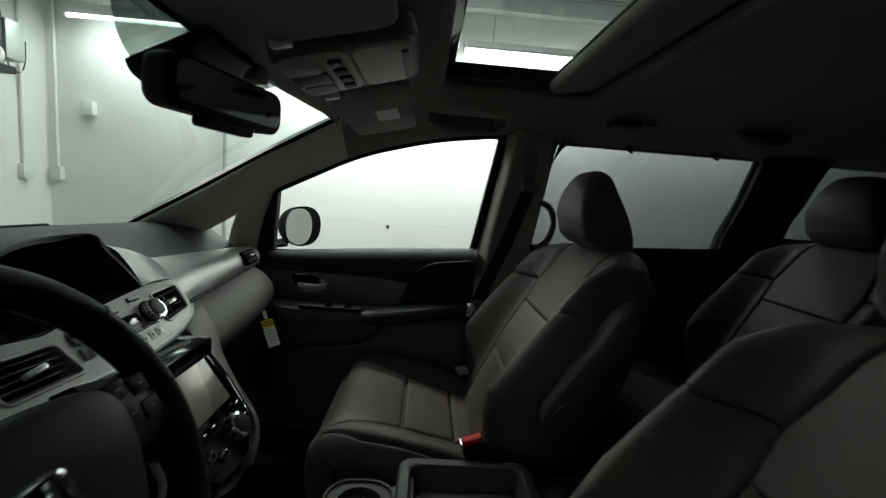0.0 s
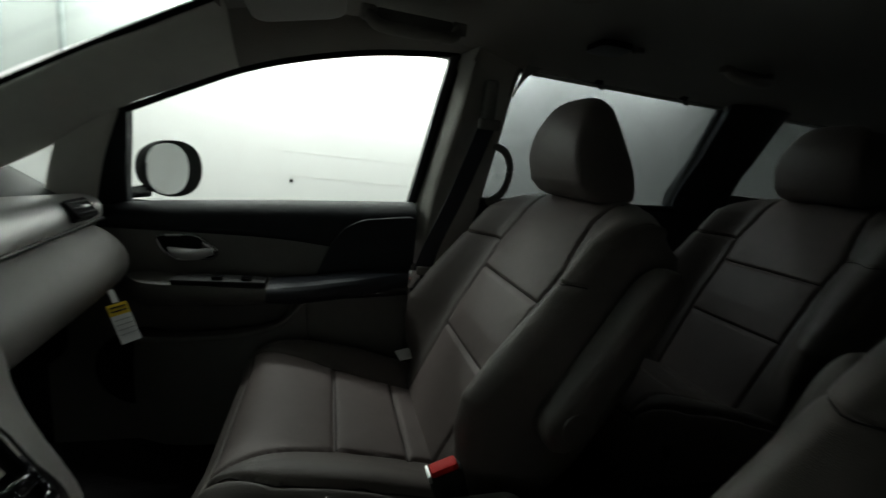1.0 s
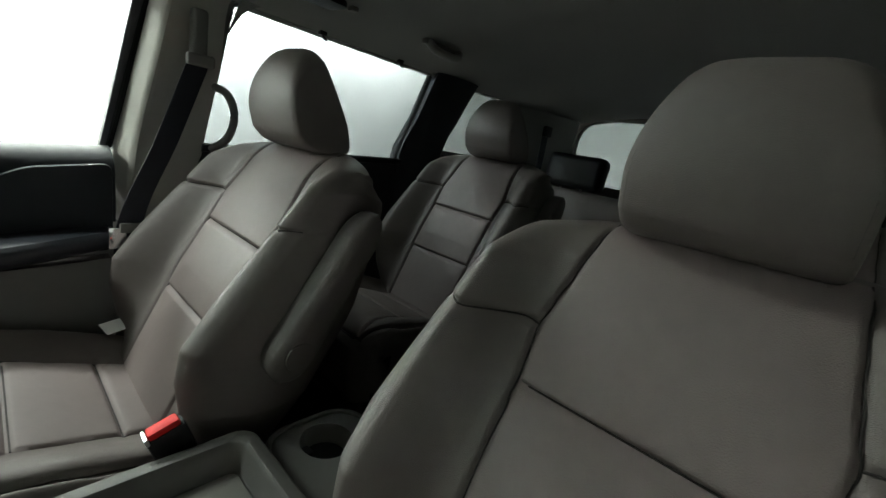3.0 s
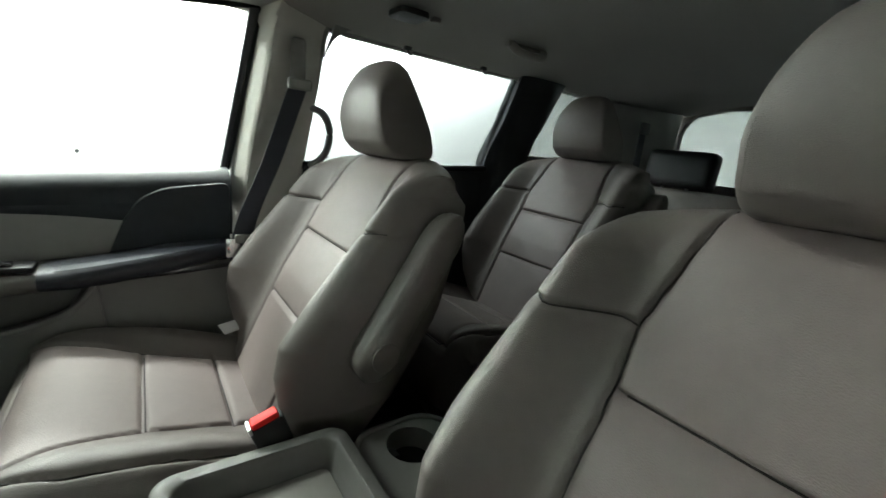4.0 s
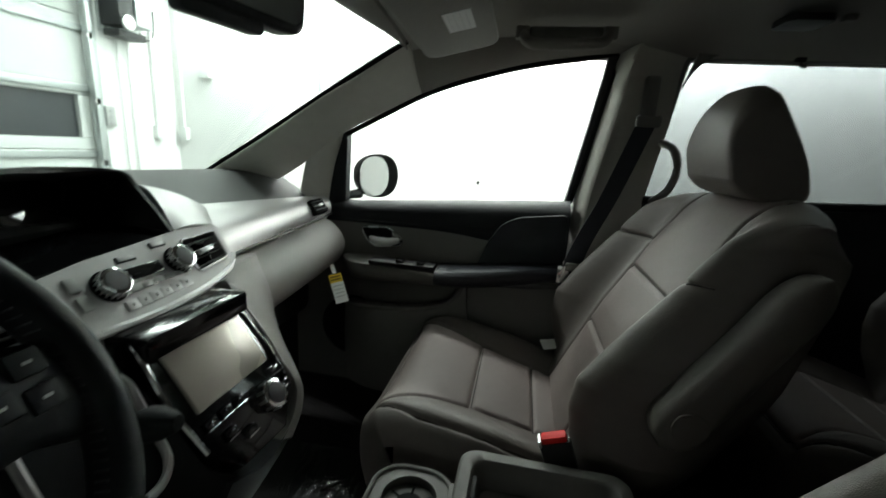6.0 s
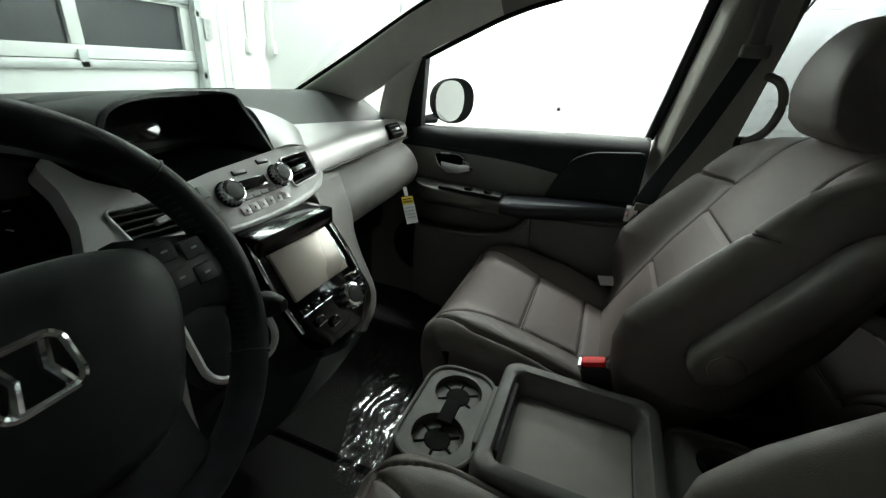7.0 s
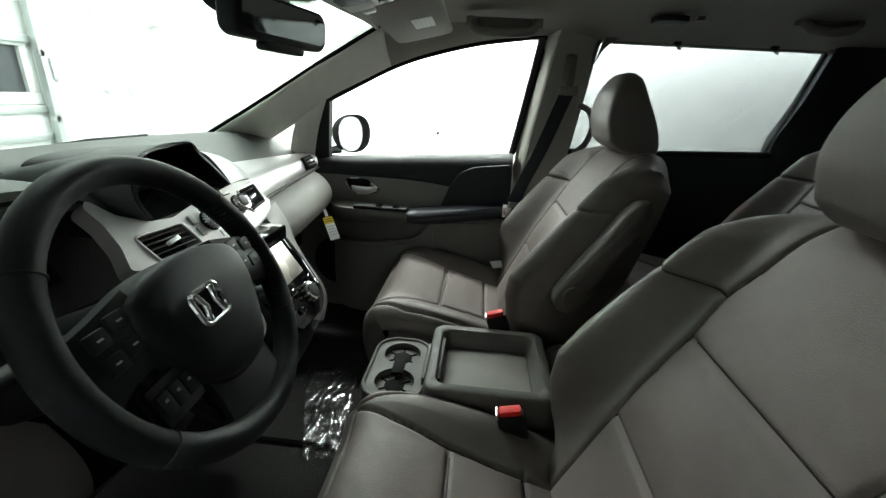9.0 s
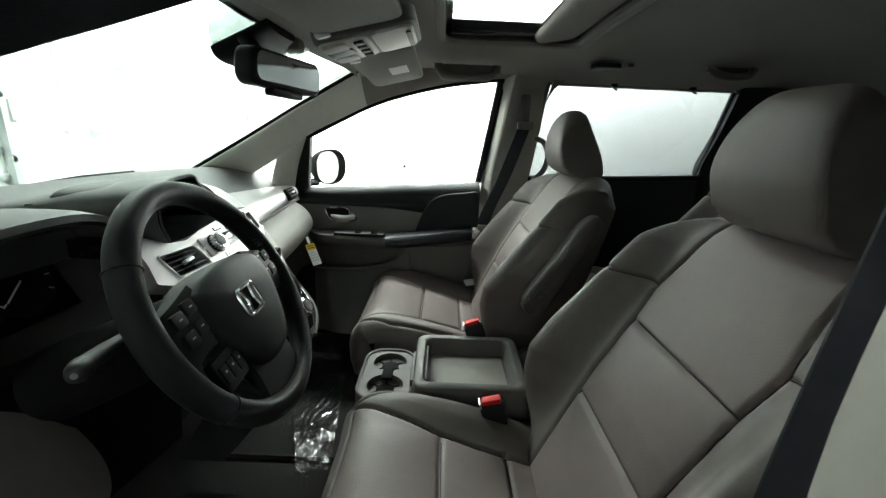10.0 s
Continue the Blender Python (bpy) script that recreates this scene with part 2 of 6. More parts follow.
def tube(pts, r, n=10, closed=False, flat=1.0, bm=None, up=(0, 0, 1)):
    """A round bar along a line of points; r may be a list. flat squeezes it along the second cross axis."""
    pts = [Vector(p) for p in pts]
    rows = []
    k = len(pts)
    for i, p in enumerate(pts):
        a, b = pts[(i - 1) % k if closed else max(i - 1, 0)], pts[(i + 1) % k if closed else min(i + 1, k - 1)]
        t = (b - a).normalized()
        s = t.cross(Vector(up))
        s = s.normalized() if s.length > 1e-4 else t.orthogonal().normalized()
        q = s.cross(t).normalized()
        rr = r[i] if hasattr(r, "__len__") else r
        rows.append([p + rr * (math.cos(2 * math.pi * j / n) * s + flat * math.sin(2 * math.pi * j / n) * q) for j in range(n)])
    bm, vs = sheet(rows, closed_u=closed, closed_v=True, bm=bm)
    if not closed:
        bm.faces.new(vs[0])
        bm.faces.new(vs[-1][::-1])
    return bm


def disc(m, r, depth, n=28, bevel=0.0, seg=2):
    return prism([(r * math.cos(2 * math.pi * k / n), r * math.sin(2 * math.pi * k / n)) for k in range(n)], depth, m, bevel, seg)


def strip(a, b, bulge, thick, n=24, k=10, power=2.0, fade=0.0):
    """A trim strip between two edge lines, bulged in the middle along one vector and backed along another."""
    a, b = smooth_line(a, n), smooth_line(b, n)
    bulge, thick = np.array(bulge), np.array(thick)
    front, back = [], []
    for i, (p, q) in enumerate(zip(a, b)):
        s = np.linspace(0, 1, k)
        end = min(1.0, (1 - i / (len(a) - 1)) / fade) if fade else 1.0      # the bulge dies away at the far end
        row = [p + (q - p) * u + bulge * (0.15 + 0.85 * end * end * (3 - 2 * end)) * (1 - abs(2 * u - 1) ** power) for u in s]
        front.append(row)
        back.append([p + (q - p) * u + thick for u in s])
    return slab(front, back)


def axes(origin, x, y):
    """The pose whose x and y axes run along x and (about) y."""
    x = Vector(x).normalized()
    z = x.cross(Vector(y)).normalized()
    y = z.cross(x)
    m = Matrix((x, y, z)).transposed().to_4x4()
    m.translation = origin
    return m


def soft(poly, r, n=4):
    """The polygon with its corners rounded."""
    out = []
    for i, q in enumerate(poly):
        q = Vector(q)
        a, b = Vector(poly[i - 1]) - q, Vector(poly[(i + 1) % len(poly)]) - q
        a, b = q + a.normalized() * min(r, a.length * 0.45), q + b.normalized() * min(r, b.length * 0.45)
        for k in range(n + 1):
            u = k / n
            w = a * (1 - u) ** 2 + q * (2 * u * (1 - u)) + b * u * u
            out.append((w.x, w.y))
    return out


def plate(outline, holes, depth, m):
    """A flat plate in the xy plane of m, with openings cut through it."""
    bm = bmesh.new()
    edges, rims = [], []
    for loop in [outline] + holes:
        vs = [bm.verts.new((x, y, 0)) for x, y in loop]
        rims.append(vs)
        edges += [bm.edges.new((vs[i], vs[(i + 1) % len(vs)])) for i in range(len(vs))]
    bmesh.ops.triangle_fill(bm, edges=edges, use_beauty=True)
    for vs in rims:
        low = [bm.verts.new((v.co.x, v.co.y, -depth)) for v in vs]
        for i in range(len(vs)):
            bm.faces.new((vs[i], vs[(i + 1) % len(vs)], low[(i + 1) % len(vs)], low[i]))
    bmesh.ops.recalc_face_normals(bm, faces=bm.faces)
    bmesh.ops.transform(bm, matrix=m, verts=bm.verts)
    return bm


def my(p):
    """Mirrored to the other side of the car."""
    return (p[0], 2 * YC - p[1], p[2])


# ---- the garage ----
WX0, WX1, WY0, WY1, WH = -3.72, 5.2, -9.0, 3.48, 3.0


def wall(name, cx, cy, sx, sy, label):
    return tagged(part(name, box(cx, cy, WH / 2, sx, sy, WH), WALL, None, label, smooth=False), kind="structure", category="wall")


wall("wall_east", (WX0 + WX1) / 2, WY1 + 0.1, WX1 - WX0 + 0.4, 0.2, "white painted block side wall of a garage")
wall("wall_west", (WX0 + WX1) / 2, WY0 - 0.1, WX1 - WX0 + 0.4, 0.2, "white painted block side wall of a garage")
wall("wall_south", WX1 + 0.1, (WY0 + WY1) / 2, 0.2, WY1 - WY0, "white painted rear wall of a garage")
# the front wall: a pier beside the door opening, one on its far side, and a lintel
DOOR_Y0, DOOR_Y1, DOOR_H = -1.2, 2.6, 2.6
bm = box(WX0 - 0.1, (DOOR_Y1 + WY1) / 2, WH / 2, 0.2, WY1 - DOOR_Y1, WH)
box(WX0 - 0.1, (WY0 + DOOR_Y0) / 2, WH / 2, 0.2, DOOR_Y0 - WY0, WH, bm=bm)
box(WX0 - 0.1, (DOOR_Y0 + DOOR_Y1) / 2, (WH + DOOR_H) / 2, 0.2, DOOR_Y1 - DOOR_Y0, WH - DOOR_H, bm=bm)
tagged(part("wall_north", bm, WALL, None, "white painted front wall round the garage door", smooth=False), kind="structure", category="wall")
tagged(part("floor", box((WX0 + WX1) / 2, (WY0 + WY1) / 2, GROUND - 0.1, WX1 - WX0 + 0.6, WY1 - WY0 + 0.4, 0.2), CONCRETE, None, "grey sealed concrete garage floor", smooth=False), kind="structure", category="floor")
bm = box((WX0 + WX1) / 2, (WY0 + WY1) / 2, WH + 0.1, WX1 - WX0 + 0.6, WY1 - WY0 + 0.4, 0.2)
for y in np.arange(WY0 + 0.5, WY1, 0.6):
    box((WX0 + WX1) / 2, float(y), WH - 0.004, WX1 - WX0, 0.035, 0.012, bm=bm)
tagged(part("ceiling", bm, CEIL, None, "pale panelled garage ceiling", smooth=False), kind="structure", category="ceiling")
for y in (3.05, 1.3, -2.5, -5.5):
    bm = box((WX0 + WX1) / 2, y, WH - 0.02, WX1 - WX0, 0.09, 0.012)
    box((WX0 + WX1) / 2, y, WH - 0.09, WX1 - WX0, 0.012, 0.13, bm=bm)
    box((WX0 + WX1) / 2, y, WH - 0.16, WX1 - WX0, 0.09, 0.012, bm=bm)
    tagged(part("beam", bm, BEAM, None, "grey steel beam under the ceiling", smooth=False), kind="structure", category="beam")
bm = bmesh.new()
for k in range(1, 15):
    box((WX0 + WX1) / 2, WY1, 0.2 * k, WX1 - WX0, 0.0024, 0.004, bm=bm)
tagged(part("trim", bm, WALL, None, "faint painted block courses on the side wall", smooth=False), kind="structure", category="wall")


def tube_fixture(x, y, z, tilt, length=1.5):
    t = thing("tube_lamp", "white fluorescent strip lamp, lit; those off the east wall are added", "lamp", "fluorescent lamps", (x, y, z))
    t.rotation_euler = (radians(tilt), 0, 0)
    part("housing", box(0, 0, 0.045, length, 0.16, 0.05, 0.01), WALL_DOOR, t)
    part("diffuser", prism([(x, y) for x, y in rounded(length - 0.04, 0.17, 0.02)], 0.03, pose(0, 0, 0.018), 0.01), TUBE, t, "glowing white diffuser")
    for dx in (-length / 3, length / 3):
        part("hanger", tube([(dx, 0, 0.06), (dx, 0.33 * math.sin(radians(tilt)) if tilt else 0, 0.36 if tilt else 0.08)], 0.006, 6), STEEL, t)
    for s in (-1, 1):
        part("end_cap", box(s * (length / 2 - 0.01), 0, 0.015, 0.02, 0.15, 0.06, 0.006), WALL_DOOR, t)
    return t


for x in TUBE_X:
    tube_fixture(x, 3.3, 2.6, 35)
# fixtures for the added fill lamps, west and overhead
for x in (-2.2, 1.2):
    tube_fixture(x, -8.45, 2.6, -35)
tube_fixture(-2.2, 1.6, 2.93, 0)
tube_fixture(3.6, 0.4, 2.93, 0)
tube_fixture(-0.5, 2.05, 2.93, 0)

# sectional garage door with a row of dark windows
gate = thing("garage_door", "white sectional garage door with dark window row", "garage door", "", (WX0 - 0.1, 0, 0))
for k in range(5):
    z0 = 0.02 + 0.52 * k
    if k == 2:
        n = 4
        bw = (DOOR_Y1 - DOOR_Y0) / n
        part("rail", box(0.05, (DOOR_Y0 + DOOR_Y1) / 2, z0 + 0.045, 0.05, DOOR_Y1 - DOOR_Y0, 0.09, 0.006), WALL_DOOR, gate)
        part("rail", box(0.05, (DOOR_Y0 + DOOR_Y1) / 2, z0 + 0.475, 0.05, DOOR_Y1 - DOOR_Y0, 0.09, 0.006), WALL_DOOR, gate)
        for i in range(n + 1):
            y = DOOR_Y0 + bw * i + (0.05 if i == 0 else -0.05 if i == n else 0)
            part("stile", box(0.05, y, z0 + 0.26, 0.05, 0.09, 0.336, 0.006), WALL_DOOR, gate)
        for i in range(n):
            part("pane", box(0.035, DOOR_Y0 + bw * (i + 0.5), z0 + 0.26, 0.006, bw - 0.08, 0.34), DARK_PANE, gate, "dark window pane with the night behind it", smooth=False)
    else:
        cut = GROUND if k == 0 else z0
        part("panel", box(0.05, (DOOR_Y0 + DOOR_Y1) / 2, (cut + z0 + 0.514) / 2, 0.05, DOOR_Y1 - DOOR_Y0, z0 + 0.514 - cut, 0.008), WALL_DOOR, gate)
for z in (0.28, 0.8, 1.02, 1.54, 2.0):
    part("strut", box(0.09, (DOOR_Y0 + DOOR_Y1) / 2, z, 0.03, DOOR_Y1 - DOOR_Y0, 0.05, 0.006), GALV, gate)
for y in (DOOR_Y0 + 0.95, DOOR_Y0 + 1.9, DOOR_Y0 + 2.85):
    for k in range(4):
        part("hinge", box(0.095, y, 0.54 + 0.52 * k, 0.02, 0.06, 0.12, 0.004), GALV, gate)
rail = thing("door_track", "galvanised steel vertical track beside the garage door", "door track", "", (WX0, DOOR_Y1, 0))
part("channel", box(0.04, 0.0, 1.35, 0.06, 0.05, 2.5, 0.006), GALV, rail)
part("angle", box(0.012, 0.05, 1.35, 0.02, 0.06, 2.5, 0.004), GALV, rail)
for z in (0.45, 0.95, 1.45, 1.95):
    part("roller", disc(pose(0.07, -0.01, z, 0, 90, 0), 0.025, 0.03, 16), STEEL, rail)

# switches, outlets, conduits and the pipe
sw = thing("wall_switch", "grey push-button door switch on the white wall", "switch", "", (WX0, 2.72, 1.34))
part("body", box(0.02, 0, 0, 0.04, 0.085, 0.17, 0.006), SWITCH_GREY, sw)
for dz in (0.05, 0.0, -0.05):
    part("button", disc(pose(0.045, 0, dz, 0, 90, 0), 0.018, 0.012, 16, 0.003), GREY_PRINT, sw)
for at, turn, top in (((WX0, 3.205, 1.2), 0, WH), ((-3.625, WY1, 1.2), -90, WH)):
    o = thing("wall_outlet", "white surface outlet box with conduit on the wall", "outlet", "wall outlets", at)
    o.rotation_euler = (0, 0, radians(turn))
    part("box", box(0.025, 0, 0.03, 0.05, 0.075, 0.12, 0.006), WALL, o)
    part("cover", box(0.053, 0, 0.03, 0.006, 0.085, 0.13, 0.002), WALL_DOOR, o)
    part("conduit", tube([(0.025, 0, 0.09), (0.025, 0, top - 1.2)], 0.014, 10), WALL, o)
for y in (2.86, 2.96):
    p = part("conduit", tube([(WX0 + 0.02, y, GROUND), (WX0 + 0.02, y, WH)], 0.007, 8), WALL, None, "thin white conduit running up the wall")
    tagged(p, category="conduit", group="wall conduits")
p = part("pipe", tube([(-2.105, WY1 - 0.03, GROUND), (-2.105, WY1 - 0.03, WH)], 0.018, 12), GALV, None, "grey steel pipe running up the wall")
tagged(p, category="pipe")
wb = thing("wall_bolt", "small dark bolt with a washer in the wall", "bolt", "", (-0.55, WY1, 0.955))
part("washer", disc(pose(0, 0, 0, 90, 0, 0), 0.018, 0.006, 20), GREY_PRINT, wb)
part("head", disc(pose(0, -0.006, 0, 90, 0, 0), 0.009, 0.012, 8), BODY_DARK, wb)
jb = thing("junction_box", "white junction box on the side wall", "junction box", "", (-3.33, WY1, 1.84))
part("box", box(0, -0.03, 0, 0.1, 0.06, 0.12, 0.008), WALL, jb)
part("lid", box(0, -0.062, 0, 0.11, 0.006, 0.13, 0.002), WALL_DOOR, jb)

# chain operator of the garage door, high beside the track
op = thing("door_operator", "grey electric chain operator beside the garage door", "door motor", "", (WX0, 2.9, 2.22))
part("motor", box(0.13, 0.06, 0.02, 0.2, 0.16, 0.3, 0.02, 2), GALV, op, "grey motor housing")
part("cover", box(0.12, -0.10, 0.03, 0.2, 0.14, 0.36, 0.015), BODY_DARK, op, "dark gear cover")
part("bracket", box(0.012, 0.0, 0.0, 0.02, 0.36, 0.4, 0.004), GALV, op)
part("sprocket", disc(pose(0.24, -0.10, -0.12, 0, 90, 0), 0.06, 0.02, 28, 0.003), STEEL, op)
part("foot", box(0.1, -0.02, -0.2, 0.16, 0.26, 0.06, 0.01), BODY_DARK, op)
part("cord", tube(smooth_line([(0.06, 0.15, -0.1), (0.04, 0.22, -0.17), (0.03, 0.31, -0.16), (0.02, 0.36, -0.06), (0.015, 0.37, 0.1)], 20), 0.006, 6), BODY_DARK, op, "dark cord")


# ---- the car's shell ----
FLOOR_Z = 0.42


def shell(name, bm, mat, label, category="car body", smooth=True):
    return tagged(part(name, bm, mat, None, label, smooth), kind="structure", category=category)


# floor pan with carpet, and the footwell front
shell("floor_carpet", box(0.45, YC, FLOOR_Z - 0.03, 3.1, 1.62, 0.06, 0.01), CARPET, "dark grey carpet on the car floor", "carpet")
shell("floor_pan", box(0.45, YC, FLOOR_Z - 0.12, 3.3, 1.74, 0.1, 0.02), BODY_DARK, "dark steel underbody")
bm = slab([[(-1.1 - 0.02, y, 1.05), (-1.02, y, 0.62), (-0.92, y, FLOOR_Z)] for y in (YC - 0.84, YC + 0.84)],
          [[(-1.3, y, 1.05), (-1.2, y, 0.6), (-1.1, y, FLOOR_Z - 0.1)] for y in (YC - 0.84, YC + 0.84)])
shell("firewall", bm, CARPET, "dark carpeted footwell wall below the dashboard", "firewall")


def roof_z(x, y):
    """Height of the headliner."""
    v = abs(y - YC) / 0.68
    f = max(0.0, -0.1 - x)
    return 1.565 - 0.07 * min(v, 1.05) ** 3.2 - 0.55 * f ** 2 - 0.02 * max(0, x - 1.2) ** 2


SUN_X0, SUN_X1, SUN_Y0, SUN_Y1 = -0.165, 0.215, YC - 0.40, YC + 0.40
xs = sorted(set([round(float(v), 4) for v in np.linspace(-0.43, 2.02, 54)] + [SUN_X0, SUN_X1]))
ys = sorted(set([round(float(v), 4) for v in np.linspace(YC - 0.71, YC + 0.71, 34)] + [SUN_Y0, SUN_Y1]))
bm = bmesh.new()
grid = {}
for i, x in enumerate(xs):
    for j, y in enumerate(ys):
        for k, dz in enumerate((0.0, 0.035)):
            grid[i, j, k] = bm.verts.new((x, y, roof_z(x, y) + dz))


def in_roof_hole(i, j):
    return SUN_X0 <= (xs[i] + xs[i + 1]) / 2 <= SUN_X1 and SUN_Y0 <= (ys[j] + ys[j + 1]) / 2 <= SUN_Y1


for i in range(len(xs) - 1):
    for j in range(len(ys) - 1):
        if in_roof_hole(i, j):
            continue
        for k in (0, 1):
            bm.faces.new([grid[i, j, k], grid[i + 1, j, k], grid[i + 1, j + 1, k], grid[i, j + 1, k]])
for i in range(len(xs) - 1):
    for j in range(len(ys) - 1):
        if in_roof_hole(i, j):
            continue
        for (p, q), (a, b) in (((i - 1, j), ((i, j), (i, j + 1))), ((i + 1, j), ((i + 1, j), (i + 1, j + 1))), ((i, j - 1), ((i, j), (i + 1, j))), ((i, j + 1), ((i, j + 1), (i + 1, j + 1)))):
            if not (0 <= p < len(xs) - 1 and 0 <= q < len(ys) - 1) or in_roof_hole(p, q):
                bm.faces.new([grid[*a, 0], grid[*b, 0], grid[*b, 1], grid[*a, 1]])
shell("ceiling_headliner", bm, HEADLINER, "grey cloth headliner with a sunroof opening", "headliner")
# outer roof skin round the glass
bm = bmesh.new()
for cx, cy, sx, sy in ((-0.34, YC, 0.33, 1.4), (1.15, YC, 1.74, 1.4), (0.05, YC - 0.61, 0.46, 0.18), (0.05, YC + 0.61, 0.46, 0.18)):
    box(cx, cy, 1.626, sx, sy, 0.016, bm=bm)
shell("roof_skin", bm, PAINT, "dark painted roof skin", "roof")

# sunroof: glass, black frame, lip and the half-open shade
sun = thing("sunroof", "tinted glass sunroof with a half-open sliding shade", "sunroof", "", (0, YC, 1.6))
part("pane", box(0.03, 0, 0.022, 0.448, 1.035, 0.006, 0.002), ROOF_GLASS, sun, "tinted roof glass", smooth=False)
X0, X1 = SUN_X0, SUN_X1
for cx, cy, sx, sy in ((X0 + 0.012, 0, 0.024, 0.79), (X1 - 0.03, 0, 0.06, 0.79)):
    part("frame_rail", box(cx, cy, -0.002, sx, sy, 0.05, 0.006), GLOSS_BLACK, sun)
for s in (-1, 1):
    part("side_track", box((X0 + X1) / 2, s * 0.392, -0.006, X1 - X0, 0.034, 0.03, 0.006), BLACK, sun)
    part("track_groove", box((X0 + X1) / 2, s * 0.376, -0.024, X1 - X0 - 0.06, 0.012, 0.012, 0.003), GLOSS_BLACK, sun)
rim = [(X0 + 0.0 + (X1 - X0) / 2 + x, y, roof_z(0.05, 0.03) - 1.604) for x, y in rounded(X1 - X0 + 0.012, 0.814, 0.05, 8)]
part("lip", tube(rim, 0.012, 8, closed=True), HEADLINER, sun, "cloth-covered rim of the opening")
prof = smooth_line([(0.0, -0.006), (-0.014, -0.022), (0.002, -0.040), (0.05, -0.034), (0.09, -0.026), (0.13, -0.012)], 20)
back = smooth_line([(0.01, 0.004), (0.0, 0.0), (0.02, -0.002), (0.06, 0.0), (0.1, 0.0), (0.13, 0.0)], 20)
yy = np.linspace(-0.375, 0.375, 12)
part("shade", slab([[(0.1 + x, y, z - 0.004) for x, z in prof] for y in yy], [[(0.1 + x, y, z + 0.001) for x, z in back] for y in yy]), HEADLINER, sun, "grey cloth sliding shade, half open")

# pillars and rails, both sides. Edge lines of the side openings
WIN_TOP = [(-0.645, 0.70, 1.276), (-0.532, 0.70, 1.335), (-0.43, 0.70, 1.386), (-0.328, 0.70, 1.424), (-0.172, 0.70, 1.465), (-0.033, 0.70, 1.487), (0.052, 0.70, 1.495)]
A_TOP = [(-1.03, 0.63, 1.142), (-0.82, 0.615, 1.262), (-0.62, 0.595, 1.378), (-0.43, 0.577, 1.482), (-0.395, 0.583, 1.492)]


def both(fn):
    for side in (0, 1):
        fn(side, (lambda p: my(p)) if side else (lambda p: p))


def b_pillar(front, rear, s):
    """A pillar cover with a narrow face towards the windscreen and a wide one turned to the rear."""
    rows, back = [], []
    for i, (p, q) in enumerate(zip(smooth_line(front, 20), smooth_line(rear, 20))):
        swell = min(1.0, 0.15 + i / 6)      # the cover dies into the headliner at its top
        p, q = np.array(p), np.array(q) + np.array((0.007, s * 0.03, 0))
        c = p + np.array((0.026, -s * 0.058 * swell, 0))
        line = [p, p + (c - p) * 0.5, p + (c - p) * 0.85, c + np.array((0.004, -s * 0.002, 0)), c + (q - c) * 0.12, c + (q - c) * 0.5, q]
        r = smooth_line([tuple(w) for w in line], 24)
        rows.append([tuple(w) for w in r])
        back.append([(w[0], w[1] + s * 0.05, w[2]) for w in r])
    return slab(rows, back)


